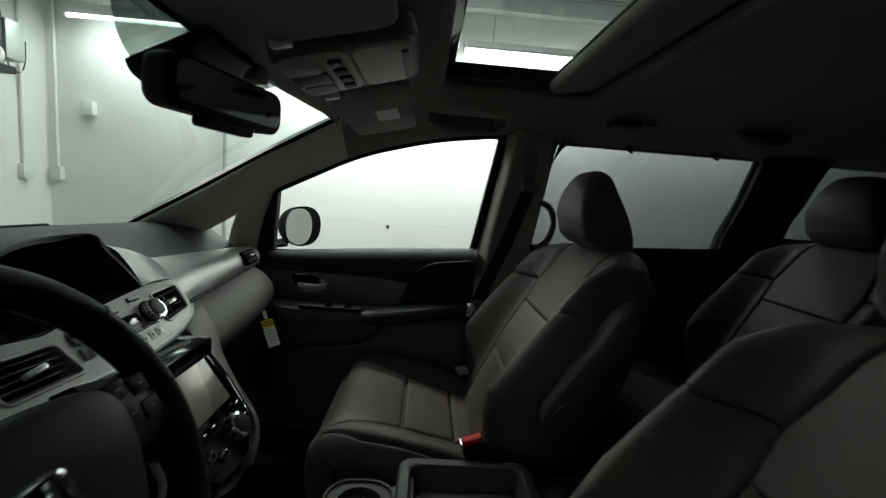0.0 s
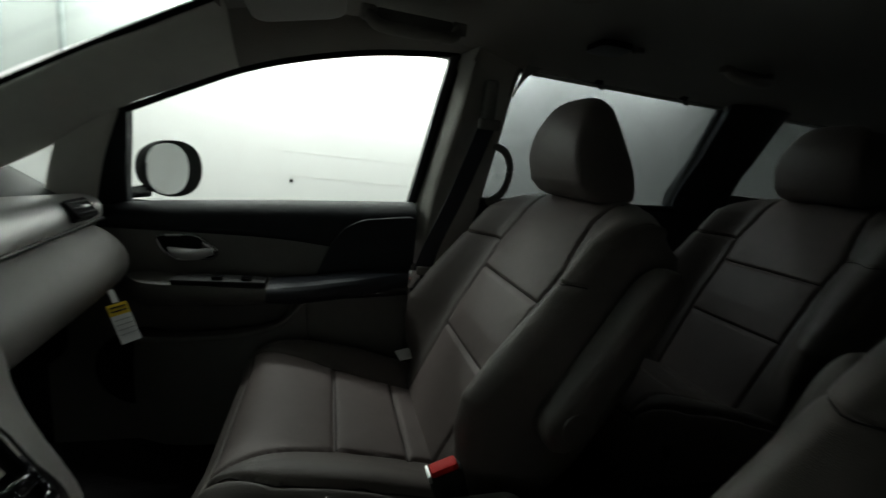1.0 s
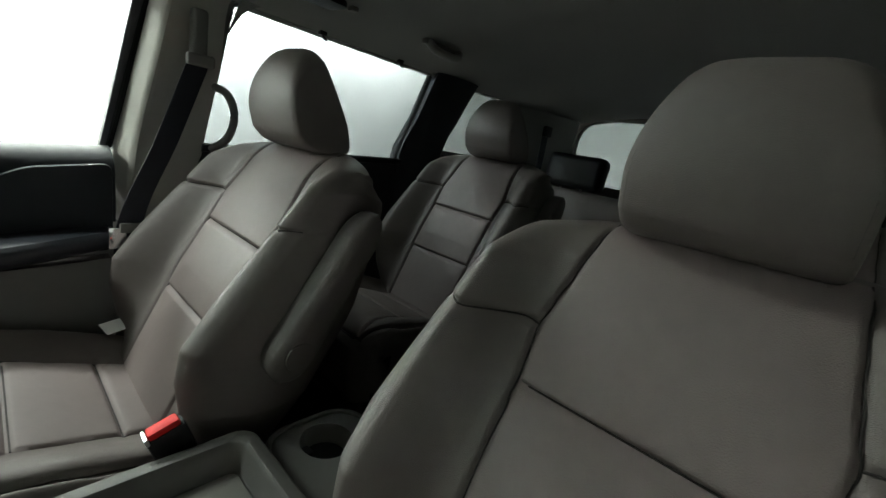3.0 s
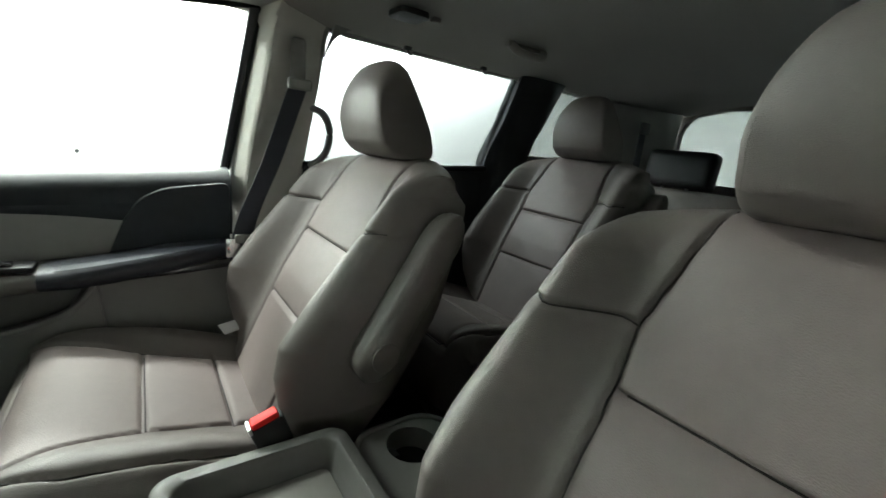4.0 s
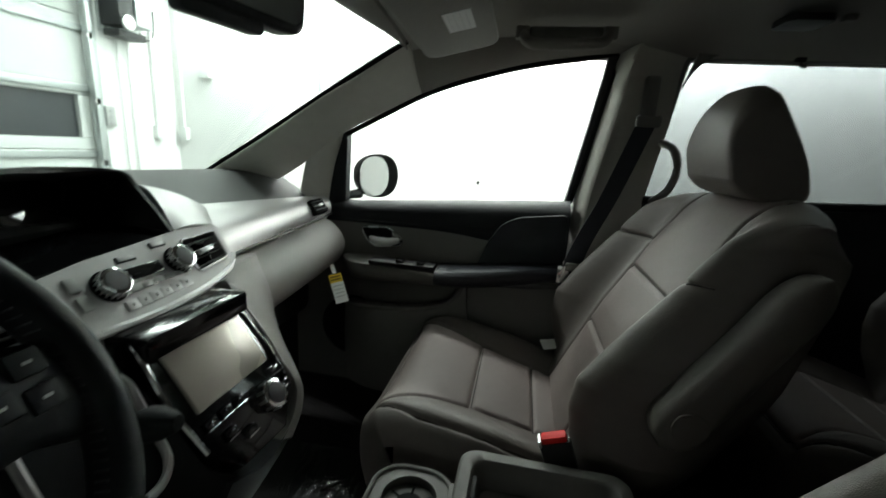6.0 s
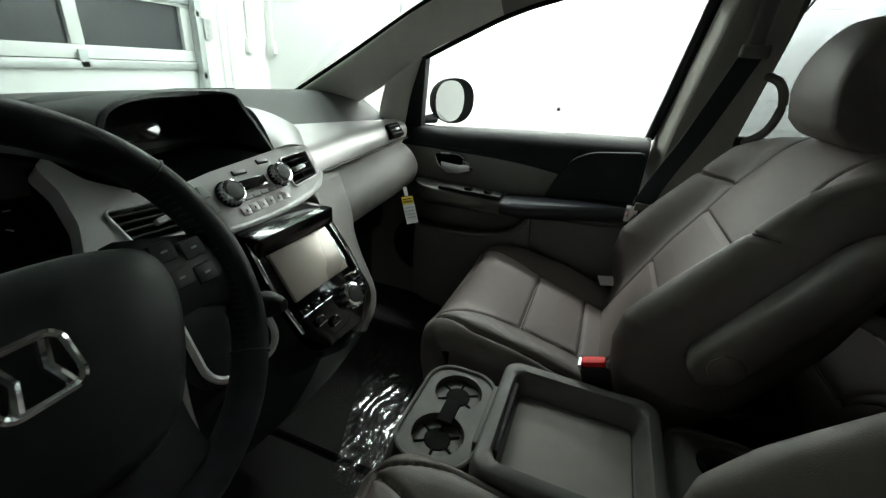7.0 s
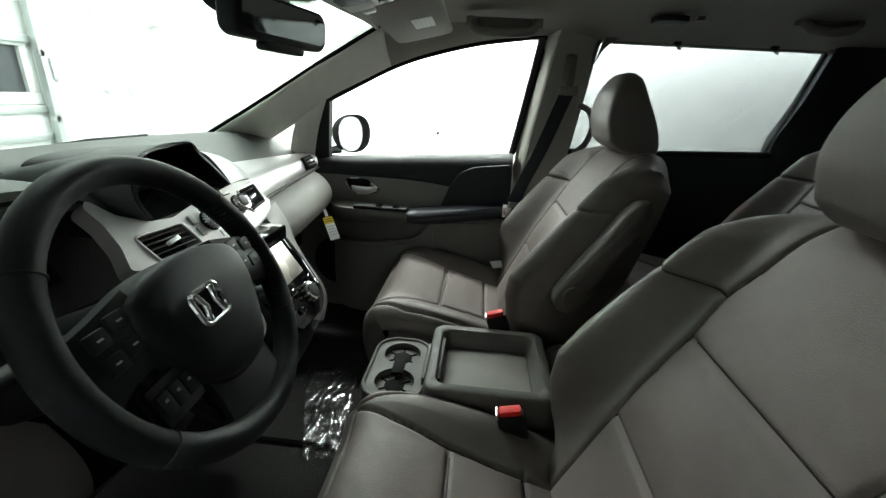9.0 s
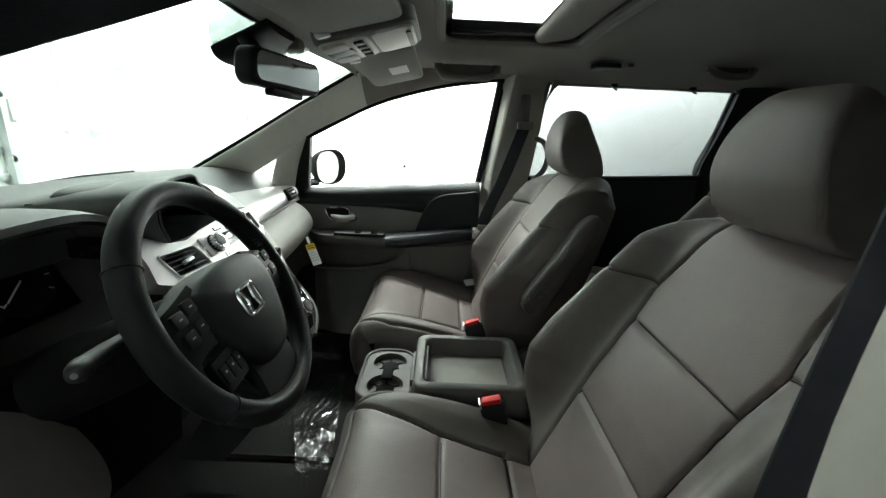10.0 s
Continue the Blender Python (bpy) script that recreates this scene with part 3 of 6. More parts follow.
def pillar_set(side, f):
    s = -1 if side else 1
    v = lambda p: (p[0], s * p[1], p[2])
    g = lambda pts: [f(p) for p in pts]
    # A pillar: from the dash end up to the roof
    low = [(-0.95, 0.715, 1.075), (-0.90, 0.713, 1.108), (-0.83, 0.708, 1.148), (-0.76, 0.702, 1.192)] + WIN_TOP[:3] + [(-0.385, 0.70, 1.404)]
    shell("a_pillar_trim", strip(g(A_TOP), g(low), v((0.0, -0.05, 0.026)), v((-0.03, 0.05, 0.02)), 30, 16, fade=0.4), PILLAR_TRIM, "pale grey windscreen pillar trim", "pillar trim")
    shell("windshield_seal", tube(smooth_line([(p[0] - 0.004, f(p)[1] - s * 0.002, p[2] + 0.004) for p in A_TOP], 24), 0.006, 8), RUBBER, "thin black seal along the windscreen edge", "seal")
    # small post between quarter window and door glass
    shell("quarter_post_trim", strip(g([(-0.765, 0.70, 1.19), (-0.79, 0.72, 1.13), (-0.815, 0.745, 1.06)]), g([(-0.655, 0.702, 1.27), (-0.70, 0.74, 1.17), (-0.735, 0.77, 1.05)]), v((0, -0.012, 0)), v((0, 0.04, 0)), 10, 8), PILLAR_TRIM, "pale grey trim of the post behind the quarter window", "pillar trim")
    # rail over the front window, headliner cloth
    a = [(-0.43, 0.577, 1.482), (-0.33, 0.60, 1.503), (-0.17, 0.63, 1.528), (0.05, 0.64, 1.54)]
    shell("roof_rail_trim", strip(g(a), g(WIN_TOP[2:]), v((0, -0.008, -0.004)), v((0, 0.03, 0.04)), 24, 10), HEADLINER, "grey cloth roof rail over the door", "headliner")
    a2 = [(0.05, 0.64, 1.54), (0.5, 0.64, 1.545), (1.0, 0.64, 1.545), (2.0, 0.62, 1.53)]
    b2 = [(0.052, 0.70, 1.495), (0.5, 0.70, 1.505), (0.95, 0.705, 1.505), (2.0, 0.69, 1.49)]
    shell("roof_rail_trim", strip(g(a2), g(b2), v((0, -0.008, -0.004)), v((0, 0.03, 0.04)), 24, 8), HEADLINER, "grey cloth roof rail over the sliding door", "headliner")
    # B pillar
    f_edge = [(0.085, 0.645, 1.535), (0.054, 0.70, 1.497), (0.03, 0.765, 1.32), (0.008, 0.835, 1.12), (0.0, 0.84, 0.95)]
    if side:
        f_edge = [(0.08, 0.72, 1.54), (0.05, 0.79, 1.497), (0.01, 0.822, 1.30), (0.004, 0.82, 1.15), (0.0, 0.84, 0.95)]
    r_edge = [(0.245, 0.635, 1.538), (0.215, 0.69, 1.50), (0.20, 0.745, 1.32), (0.185, 0.80, 1.12), (0.17, 0.80, 0.95)]
    # darker copy of the trim colour: this pillar faces away from the light
    shell("b_pillar_trim", b_pillar(g(f_edge), g(r_edge), s), PILLAR_TRIM_SHADED, "pale grey centre pillar trim, coloured darker for its shade", "pillar trim")
    low_f = [(0.0, 0.84, 0.948), (0.0, 0.84, 0.7), (0.0, 0.83, 0.44)]
    low_r = [(0.17, 0.80, 0.948), (0.18, 0.80, 0.7), (0.2, 0.80, 0.44)]
    shell("b_pillar_lower_trim", strip(g(low_f), g(low_r), v((0, -0.04, 0)), v((0, 0.05, 0)), 8, 10, 4.0), DOOR_GREY, "grey lower centre pillar trim", "pillar trim")
    # C pillar, dark
    cf = [(0.885, 0.70, 1.50), (0.88, 0.77, 1.32), (0.87, 0.83, 1.15), (0.87, 0.83, 0.44)]
    cr = [(1.10, 0.69, 1.50), (1.085, 0.75, 1.36), (1.06, 0.80, 1.15), (1.06, 0.80, 0.44)]
    shell("c_pillar_trim", strip(g(cf), g(cr), v((0, -0.02, 0)), v((0, 0.05, 0)), 14, 8, 4.0), DOOR_BLACK, "dark rear door pillar trim", "pillar trim")
    shell("window_seal", tube(smooth_line(g([(p[0] + 0.008, p[1] + 0.03, p[2]) for p in cf[:3]]), 16), 0.013, 8), RUBBER, "black rubber seal at the rear edge of the sliding door glass", "seal")
    # rear quarter: below, behind and above the third window
    bm = slab([[f((x, 0.80, z)) for z in (0.44, 0.9, 1.24)] for x in (1.06, 1.3, 1.56)], [[f((x, 0.87, z)) for z in (0.44, 0.9, 1.24)] for x in (1.06, 1.3, 1.56)])
    shell("rear_quarter_trim", bm, DOOR_GREY, "grey rear quarter trim panel", "trim panel")
    bm = strip(g([(1.40, 0.70, 1.49), (1.50, 0.78, 1.24), (1.50, 0.80, 0.44)]), g([(1.90, 0.64, 1.50), (1.98, 0.70, 1.24), (1.98, 0.72, 0.44)]), v((0, -0.01, 0)), v((0, 0.06, 0)), 10, 8)
    shell("d_pillar_trim", bm, DOOR_GREY, "grey rear pillar trim", "pillar trim")
    # sliding door: window sill and dark lower panel
    if not side:
        return
    bm = slab([[f((x, 0.83, z)) for z in (0.44, 0.8, 1.13)] for x in (0.17, 0.5, 0.9)], [[f((x, 0.9, z)) for z in (0.44, 0.8, 1.13)] for x in (0.17, 0.5, 0.9)])
    shell("sliding_door_trim", bm, DOOR_BLACK, "dark sliding door trim panel", "trim panel")


both(pillar_set)

# door seals beside the passenger window
shell("door_seal", tube(smooth_line([(p[0], p[1] + 0.012, p[2] - 0.004) for p in WIN_TOP] + [(0.045, 0.725, 1.43), (0.018, 0.79, 1.25), (-0.002, 0.838, 1.12)], 40), 0.007, 8), RUBBER, "black rubber seal round the door window", "door seal")
shell("door_frame", strip([(0.05, 0.702, 1.49), (0.026, 0.772, 1.30), (0.003, 0.838, 1.115)], [(0.028, 0.702, 1.487), (0.006, 0.775, 1.30), (-0.018, 0.842, 1.115)], (0, -0.004, 0), (0, 0.03, 0), 16, 5), BODY_DARK, "dark door window frame upright", "door frame")

# glass
def pane(name, pts, mat, label, push=(0, 0.004, 0)):
    bm = bmesh.new()
    a = [bm.verts.new(p) for p in pts]
    b = [bm.verts.new(Vector(p) + Vector(push)) for p in pts]
    bm.faces.new(a)
    bm.faces.new(b[::-1])
    for i in range(len(a)):
        bm.faces.new((a[i], a[(i + 1) % len(a)], b[(i + 1) % len(a)], b[i]))
    ob = shell(name, bm, mat, label, "window", smooth=False)
    return ob


pane("window_1", [(0.02, 0.85, 1.09), (-0.72, 0.862, 1.05), (-0.66, 0.71, 1.29), (-0.43, 0.712, 1.40), (-0.17, 0.712, 1.48), (0.06, 0.712, 1.51)], CLEAR, "clear front passenger window, closed")
pane("window_2", [(0.13, 0.85, 1.10), (0.9, 0.85, 1.12), (0.9, 0.715, 1.51), (0.2, 0.712, 1.51)], PRIVACY, "dark privacy glass in the sliding door")
pane("window_3", [(1.05, 0.83, 1.2), (1.56, 0.80, 1.2), (1.46, 0.71, 1.50), (1.08, 0.715, 1.52)], PRIVACY, "dark privacy glass beside the third row")
pane("window_4", [my((0.13, 0.85, 1.10)), my((0.9, 0.85, 1.12)), my((0.9, 0.715, 1.51)), my((0.2, 0.712, 1.51))], PRIVACY, "dark privacy glass in the sliding door", (0, -0.004, 0))
pane("window_5", [my((1.05, 0.83, 1.2)), my((1.56, 0.80, 1.2)), my((1.46, 0.71, 1.50)), my((1.08, 0.715, 1.52))], PRIVACY, "dark privacy glass beside the third row", (0, -0.004, 0))
pane("quarter_window", [(-0.96, 0.74, 1.07), (-0.78, 0.755, 1.06), (-0.74, 0.712, 1.21)], CLEAR, "clear triangular quarter window")
pane("quarter_window", [my((-0.96, 0.74, 1.07)), my((-0.78, 0.755, 1.06)), my((-0.74, 0.712, 1.21))], CLEAR, "clear triangular quarter window", (0, -0.004, 0))


def shield(y, u):
    """Windscreen surface; u from 0 at the cowl to 1 at the roof."""
    v = (y - YC) / 0.6
    return (-1.2 + 0.17 * v ** 2 + u * (0.7 - 0.10 * v ** 2), y, 1.13 + 0.012 * v * v + u * 0.37 + 0.03 * math.sin(math.pi * u) - 0.02 * u * v * v)


sy = np.linspace(YC - 0.60, YC + 0.60, 18)
f = [[shield(float(y), u) for u in np.linspace(-0.04, 1.03, 12)] for y in sy]
shell("windshield", slab(f, [[(x - 0.003, y, z + 0.004) for x, y, z in r] for r in f]), WINDSHIELD, "curved tinted windscreen", "windshield")
f = [[shield(YC + 0.045 + float(y), 0.825 + 0.12 * abs(float(y) / 0.2) ** 1.5 + (0.205 - 0.12 * abs(float(y) / 0.2) ** 1.5) * u) for u in np.linspace(0, 1, 8)] for y in np.linspace(-0.2, 0.2, 16)]
f = [[(x + 0.004, y, z - 0.005) for x, y, z in r] for r in f]
shell("shade_patch", slab(f, [[(x - 0.001, y, z + 0.001) for x, y, z in r] for r in f]), SHADE_GLASS, "grey shade patch behind the mirror on the windscreen", "windshield")
# windscreen top edge trim
shell("windshield_header", strip([shield(float(y), 0.97) for y in sy], [(-0.44, float(y), roof_z(-0.44, float(y)) + 0.004) for y in sy], (0, 0, -0.004), (0, 0, 0.03), 20, 6), HEADLINER, "grey cloth header above the windscreen", "headliner")
# rear hatch: wall below, glass and frame
bm = slab([[(1.98, y, z) for z in (0.4, 0.8, 1.2)] for y in (YC - 0.72, YC, YC + 0.72)], [[(2.06, y, z) for z in (0.4, 0.8, 1.2)] for y in (YC - 0.72, YC, YC + 0.72)])
shell("hatch_trim", bm, DOOR_GREY, "grey rear hatch trim panel", "trim panel")
pane("rear_window", [(2.02, YC - 0.68, 1.18), (2.02, YC + 0.68, 1.18), (1.96, YC + 0.66, 1.55), (1.96, YC - 0.66, 1.55)], PRIVACY, "dark privacy glass in the rear hatch", (0.004, 0, 0))
for sg in (-1, 1):     # rounded upper corners of the hatch opening
    arc = [(1.955, YC + sg * (0.50 + 0.14 * math.sin(q)), 1.40 + 0.13 * math.cos(q)) for q in np.linspace(0, math.pi / 2, 10)] + [(1.975, YC + sg * 0.65, 1.30), (1.98, YC + sg * 0.655, 1.19)]
    rim_ = [(1.955, YC + sg * 0.50, 1.56), (1.955, YC + sg * 0.66, 1.56), (1.955, YC + sg * 0.72, 1.5), (1.975, YC + sg * 0.73, 1.3), (1.98, YC + sg * 0.73, 1.19)]
    shell("hatch_corner_trim", strip(arc, rim_, (-0.006, 0, 0), (0.04, 0, 0), 20, 4), HEADLINER, "grey trim round the rear window", "trim panel")
shell("hatch_header", strip([(1.955, float(y), 1.53) for y in np.linspace(YC - 0.51, YC + 0.51, 8)], [(1.94, float(y), 1.565) for y in np.linspace(YC - 0.51, YC + 0.51, 8)], (-0.01, 0, 0), (0.05, 0, 0), 10, 5), HEADLINER, "grey trim above the rear window", "headliner")
# outer body below the windows keeps the floor light out
for s, f in ((1, lambda p: p), (-1, my)):
    shell("body_side", slab([[f((x, 0.91, z)) for z in (0.3, 0.7, 1.06)] for x in (-1.3, 0.1, 2.05)] if s > 0 else [[f((x, 0.91, z)) for z in (0.3, 0.7, 1.06)] for x in (0.2, 1.1, 2.05)],
                            [[f((x, 0.96, z)) for z in (0.3, 0.7, 1.06)] for x in (-1.3, 0.1, 2.05)] if s > 0 else [[f((x, 0.96, z)) for z in (0.3, 0.7, 1.06)] for x in (0.2, 1.1, 2.05)]), PAINT, "dark painted side of the car", "car body")
shell("hood", slab([[(-2.0, y, 0.92), (-1.6, y, 1.02), (-1.24, y, 1.1)] for y in np.linspace(YC - 0.85, YC + 0.85, 5)], [[(-2.0, y, 0.88), (-1.6, y, 0.98), (-1.24, y, 1.06)] for y in np.linspace(YC - 0.85, YC + 0.85, 5)]), PAINT, "dark painted bonnet", "car body")
shell("sill_step", box(-0.4, YC - 0.84, 0.44, 1.2, 0.1, 0.08, 0.015), BODY_DARK, "dark sill under the open driver's doorway", "sill")

# upper edge of the open driver's doorway
low_edge = [(-0.75, -0.62, 1.23), (-0.39, -0.62, 1.335), (-0.28, -0.62, 1.367), (-0.1, -0.63, 1.42), (0.05, -0.64, 1.46)]
shell("doorway_trim", strip([my((x, y - 0.01, z)) for x, y, z in WIN_TOP[1:]], low_edge, (0, 0.006, 0), (0, -0.03, 0.01), 20, 8), DOOR_BLACK, "dark trim along the open doorway's upper edge", "door frame")


# ---- seats ----
def seg_dist(py, pz, a, b):
    """Distance of points from a segment."""
    ay, az, by, bz = *a, *b
    dy, dz = by - ay, bz - az
    u = np.clip(((py - ay) * dy + (pz - az) * dz) / (dy * dy + dz * dz), 0, 1)
    return np.hypot(py - ay - u * dy, pz - az - u * dz)


def seam_depth(py, pz, lines, depth=0.0075, width=0.0034, puff=0.006):
    """Grooves along the seams, with the leather swelling between them."""
    d = np.full(np.shape(py), 9.0)
    for line in lines:
        for a, b in zip(line[:-1], line[1:]):
            d = np.minimum(d, seg_dist(py, pz, a, b))
    return -depth * np.exp(-(d / width) ** 2) + puff * (1 - np.exp(-d / 0.035))


def mirrored(lines):
    return lines + [[(-y, z) for y, z in l] for l in lines]


BACK_SEAMS = mirrored([[(0.122, 0.66), (0.126, 0.80), (0.129, 0.93), (0.130, 1.02), (0.138, 1.078), (0.125, 1.13), (0.112, 1.23)],
                       [(0.138, 1.078), (0.17, 1.080), (0.26, 1.084)]]) + [[(-0.13, 0.878), (0.13, 0.878)], [(-0.13, 1.018), (0.13, 1.018)]]
CUSHION_SEAMS = mirrored([[(0.12, 0.02), (0.125, -0.10), (0.135, -0.2), (0.16, -0.30), (0.19, -0.37)], [(0.212, 0.06), (0.226, -0.12), (0.226, -0.28), (0.20, -0.37)]]) + [[(-0.13, -0.20), (0.13, -0.20)], [(-0.13, -0.075), (0.13, -0.075)], [(-0.2, -0.372), (0.2, -0.372)]]
CUSHION_SEAMS_YX = [[(y, x) for y, x in line] for line in CUSHION_SEAMS]


def threads(grid, lines, keys, off):
    """Lines of points on the surface of a grid that follow seams given in two of its coordinates."""
    pts = np.array(grid).reshape(-1, 3)
    out = []
    for line in lines:
        run = []
        for a, b in zip(line[:-1], line[1:]):
            for s in np.linspace(0, 1, max(3, int(math.dist(a, b) / 0.012)))[:-1]:
                q = np.array(a) + (np.array(b) - np.array(a)) * s
                d = (pts[:, keys[0]] - q[0]) ** 2 + (pts[:, keys[1]] - q[1]) ** 2
                i = int(d.argmin())
                if d[i] < 0.006 ** 2:
                    run.append(tuple(pts[i] + np.array(off)))
        if len(run) > 3:
            out.append(smooth_line(run, len(run) * 2))
    return out


def backrest_mesh(z0=0.66, z1=1.205):
    nu, nv = 160, 150
    u = np.linspace(-1, 1, nu)[:, None] * np.ones((1, nv))
    # denser towards the rim, so that the round edges stay smooth
    u = np.sign(u) * (1 - (1 - abs(u)) ** 1.25)
    v = np.linspace(0, 1, nv)[None, :] * np.ones((nu, 1))
    z = z0 + (z1 - z0) * v
    half = np.interp(v, [0, 0.25, 0.55, 0.75, 0.9, 1.0], [0.205, 0.248, 0.262, 0.252, 0.236, 0.214])
    y = u * half
    top = np.clip((v - 0.86) / 0.14, 0, 1)
    z = z - 0.026 * top * np.abs(u) ** 2.5          # rounded shoulders
    x = -0.055 + 0.5 * (z - z0)
    x += np.interp(v, [0, 0.2, 0.5, 0.8, 1.0], [0.0, -0.006, -0.012, 0.0, 0.012])   # lumbar swell
    # side bolsters: fullest a third of the way up, falling back towards the cushion
    bolster = np.clip((np.abs(y) - 0.146) / 0.078, 0, 1)
    bolster = bolster * bolster * (3 - 2 * bolster)
    crest = np.interp(z, [0.62, 0.70, 0.75, 0.80, 0.86, 0.91, 0.97, 1.04, 1.10, 1.15, 1.18, 1.21], [0.030, 0.006, -0.008, -0.022, -0.031, -0.024, 0.016, 0.068, 0.110, 0.150, 0.190, 0.215])
    x = x * (1 - bolster) + crest * bolster
    x -= seam_depth(y, z, BACK_SEAMS)
    edge = np.clip((np.abs(u) - 0.86) / 0.14, 0, 1)
    x += 0.050 * (1 - 0.55 * np.clip((v - 0.75) / 0.25, 0, 1)) * (1 - np.sqrt(np.clip(1 - edge ** 2, 0, 1)))
    x += 0.035 * (1 - np.sqrt(np.clip(1 - np.clip((v - 0.9) / 0.1, 0, 1) ** 2, 0, 1)))
    y = y * (1 + 0.0 * v)
    thick = np.interp(v, [0, 0.5, 0.9, 1], [0.19, 0.18, 0.14, 0.112])
    xb = -0.06 + 0.5 * (z - z0) + thick - 0.03 * np.abs(u) ** 4
    zb = z - 0.012 * np.clip((v - 0.9) / 0.1, 0, 1) - 0.012 * v
    front = np.stack([x, y, z], -1)
    # ten rings from the front's rim round to the back
    back = np.stack([xb, y * (0.985 - 0.03 * np.clip((v - 0.7) / 0.3, 0, 1) ** 2), zb], -1)
    return slab(front.tolist(), back.tolist(), 7, 0.013), threads(front, BACK_SEAMS, (1, 2), (-0.0015, 0, 0))


def cushion_mesh():
    prof = smooth_line([(0.06, 0.695), (0.0, 0.708), (-0.07, 0.728), (-0.2, 0.764), (-0.28, 0.783), (-0.335, 0.784), (-0.37, 0.765), (-0.388, 0.725), (-0.388, 0.67), (-0.375, 0.625)], 150)
    nb = 130
    b = np.linspace(-1, 1, nb)
    b = np.sign(b) * (1 - (1 - abs(b)) ** 1.25)
    front, back = [], []
    t = np.gradient(prof, axis=0)
    t /= np.linalg.norm(t, axis=1)[:, None]
    nrm = np.stack([t[:, 1], -t[:, 0]], -1)
    nrm[nrm[:, 1] < -0.5] *= -1
    for i, (x, z) in enumerate(prof):
        half = float(np.interp(x, [-0.43, -0.36, -0.2, 0.06], [0.225, 0.25, 0.255, 0.235]))
        y = b * half
        over = np.clip((np.abs(y) - 0.125) / 0.09, 0, 1)
        lift = 0.026 * over * over * (3 - 2 * over) * float(np.interp(x, [-0.43, -0.36, -0.15, 0.06], [0.0, 0.35, 1, 0.9]))
        lift = lift + seam_depth(y, np.full(nb, x), CUSHION_SEAMS) * (1.0 if i < 118 else 0.0) + (0.0 if i < 118 else 0.005)
        edge = np.clip((np.abs(b) - 0.8) / 0.2, 0, 1)
        lift = lift - 0.06 * (1 - np.sqrt(np.clip(1 - edge ** 2, 0, 1)))
        row = [(x + nrm[i, 0] * l * 1.0, yy, z + nrm[i, 1] * l) for yy, l in zip(y, lift)]
        front.append(row)
        inner = (x + (0.12 if x < -0.32 else 0.0) * min(1, (-0.32 - x) / 0.06), min(z - 0.02, 0.615))
        back.append([(inner[0], yy * 0.96, inner[1] - 0.0) for yy in y])
    return slab(front, back), threads(front[:118], CUSHION_SEAMS_YX, (1, 0), (0, 0, 0.001))


HR_PROFILE = [(0.006, 0.02), (-0.010, 0.07), (-0.008, 0.125), (0.010, 0.165), (0.034, 0.180), (0.055, 0.172), (0.080, 0.125), (0.102, 0.075), (0.121, 0.025), (0.119, 0.004), (0.090, -0.006), (0.035, 0.0)]


def headrest_mesh(half=0.094, tall=1.0):
    """A wedge-shaped headrest: a full front, flat side panels, narrower at the top, with a back that slopes down."""
    p = np.array(HR_PROFILE + [HR_PROFILE[0]])
    p = smooth_line(p, 61)[:-1]
    c = np.array((0.052, 0.085))
    rows = []
    for u in np.linspace(-1, 1, 49):
        a = math.copysign(1 - (1 - abs(u)) ** 1.8, u)
        e = min(1.0, max(0.0, (abs(a) - 0.84) / 0.16))
        s = 0.92 + 0.08 * math.sqrt(1 - e ** 2)
        if abs(u) > 0.999:
            s = 0.88
        row = []
        for x, z in c + (p - c) * s:
            top = min(1.0, max(0.0, (float(z) - 0.06) / 0.12))
            row.append((float(x) - 0.008 * (1 - a * a) * (x < 0.05), a * half * (1.04 - 0.20 * top ** 1.3), float(z) * tall - 0.030 * top * abs(a) ** 5))
        rows.append(row)
    bm, vs = sheet(rows, closed_v=True)
    bm.faces.new(vs[0])
    bm.faces.new(vs[-1][::-1])
    return bm


def arm_mesh():
    """A padded folding armrest, lying along z, with a round hinge end at its foot."""
    rows = []
    for z in np.linspace(0, 1, 36):
        e = max(0.0, 0.16 - z) / 0.16 if z < 0.5 else max(0.0, z - 0.80) / 0.20
        s = math.sqrt(max(0.0, 1 - min(e, 0.998) ** 2))
        w, d = 0.029 * (0.45 + 0.55 * s), (0.038 - 0.009 * min(1.0, z * 1.6)) * s
        zz = -0.045 + 0.30 * z
        rows.append([(d * math.copysign(abs(math.cos(a)) ** 0.7, math.cos(a)), w * math.copysign(abs(math.sin(a)) ** 0.55, math.sin(a)), zz) for a in np.linspace(0, 2 * math.pi, 33)[:-1]])
    bm, vs = sheet(rows, closed_v=True)
    bm.faces.new(vs[0])
    bm.faces.new(vs[-1][::-1])
    return bm


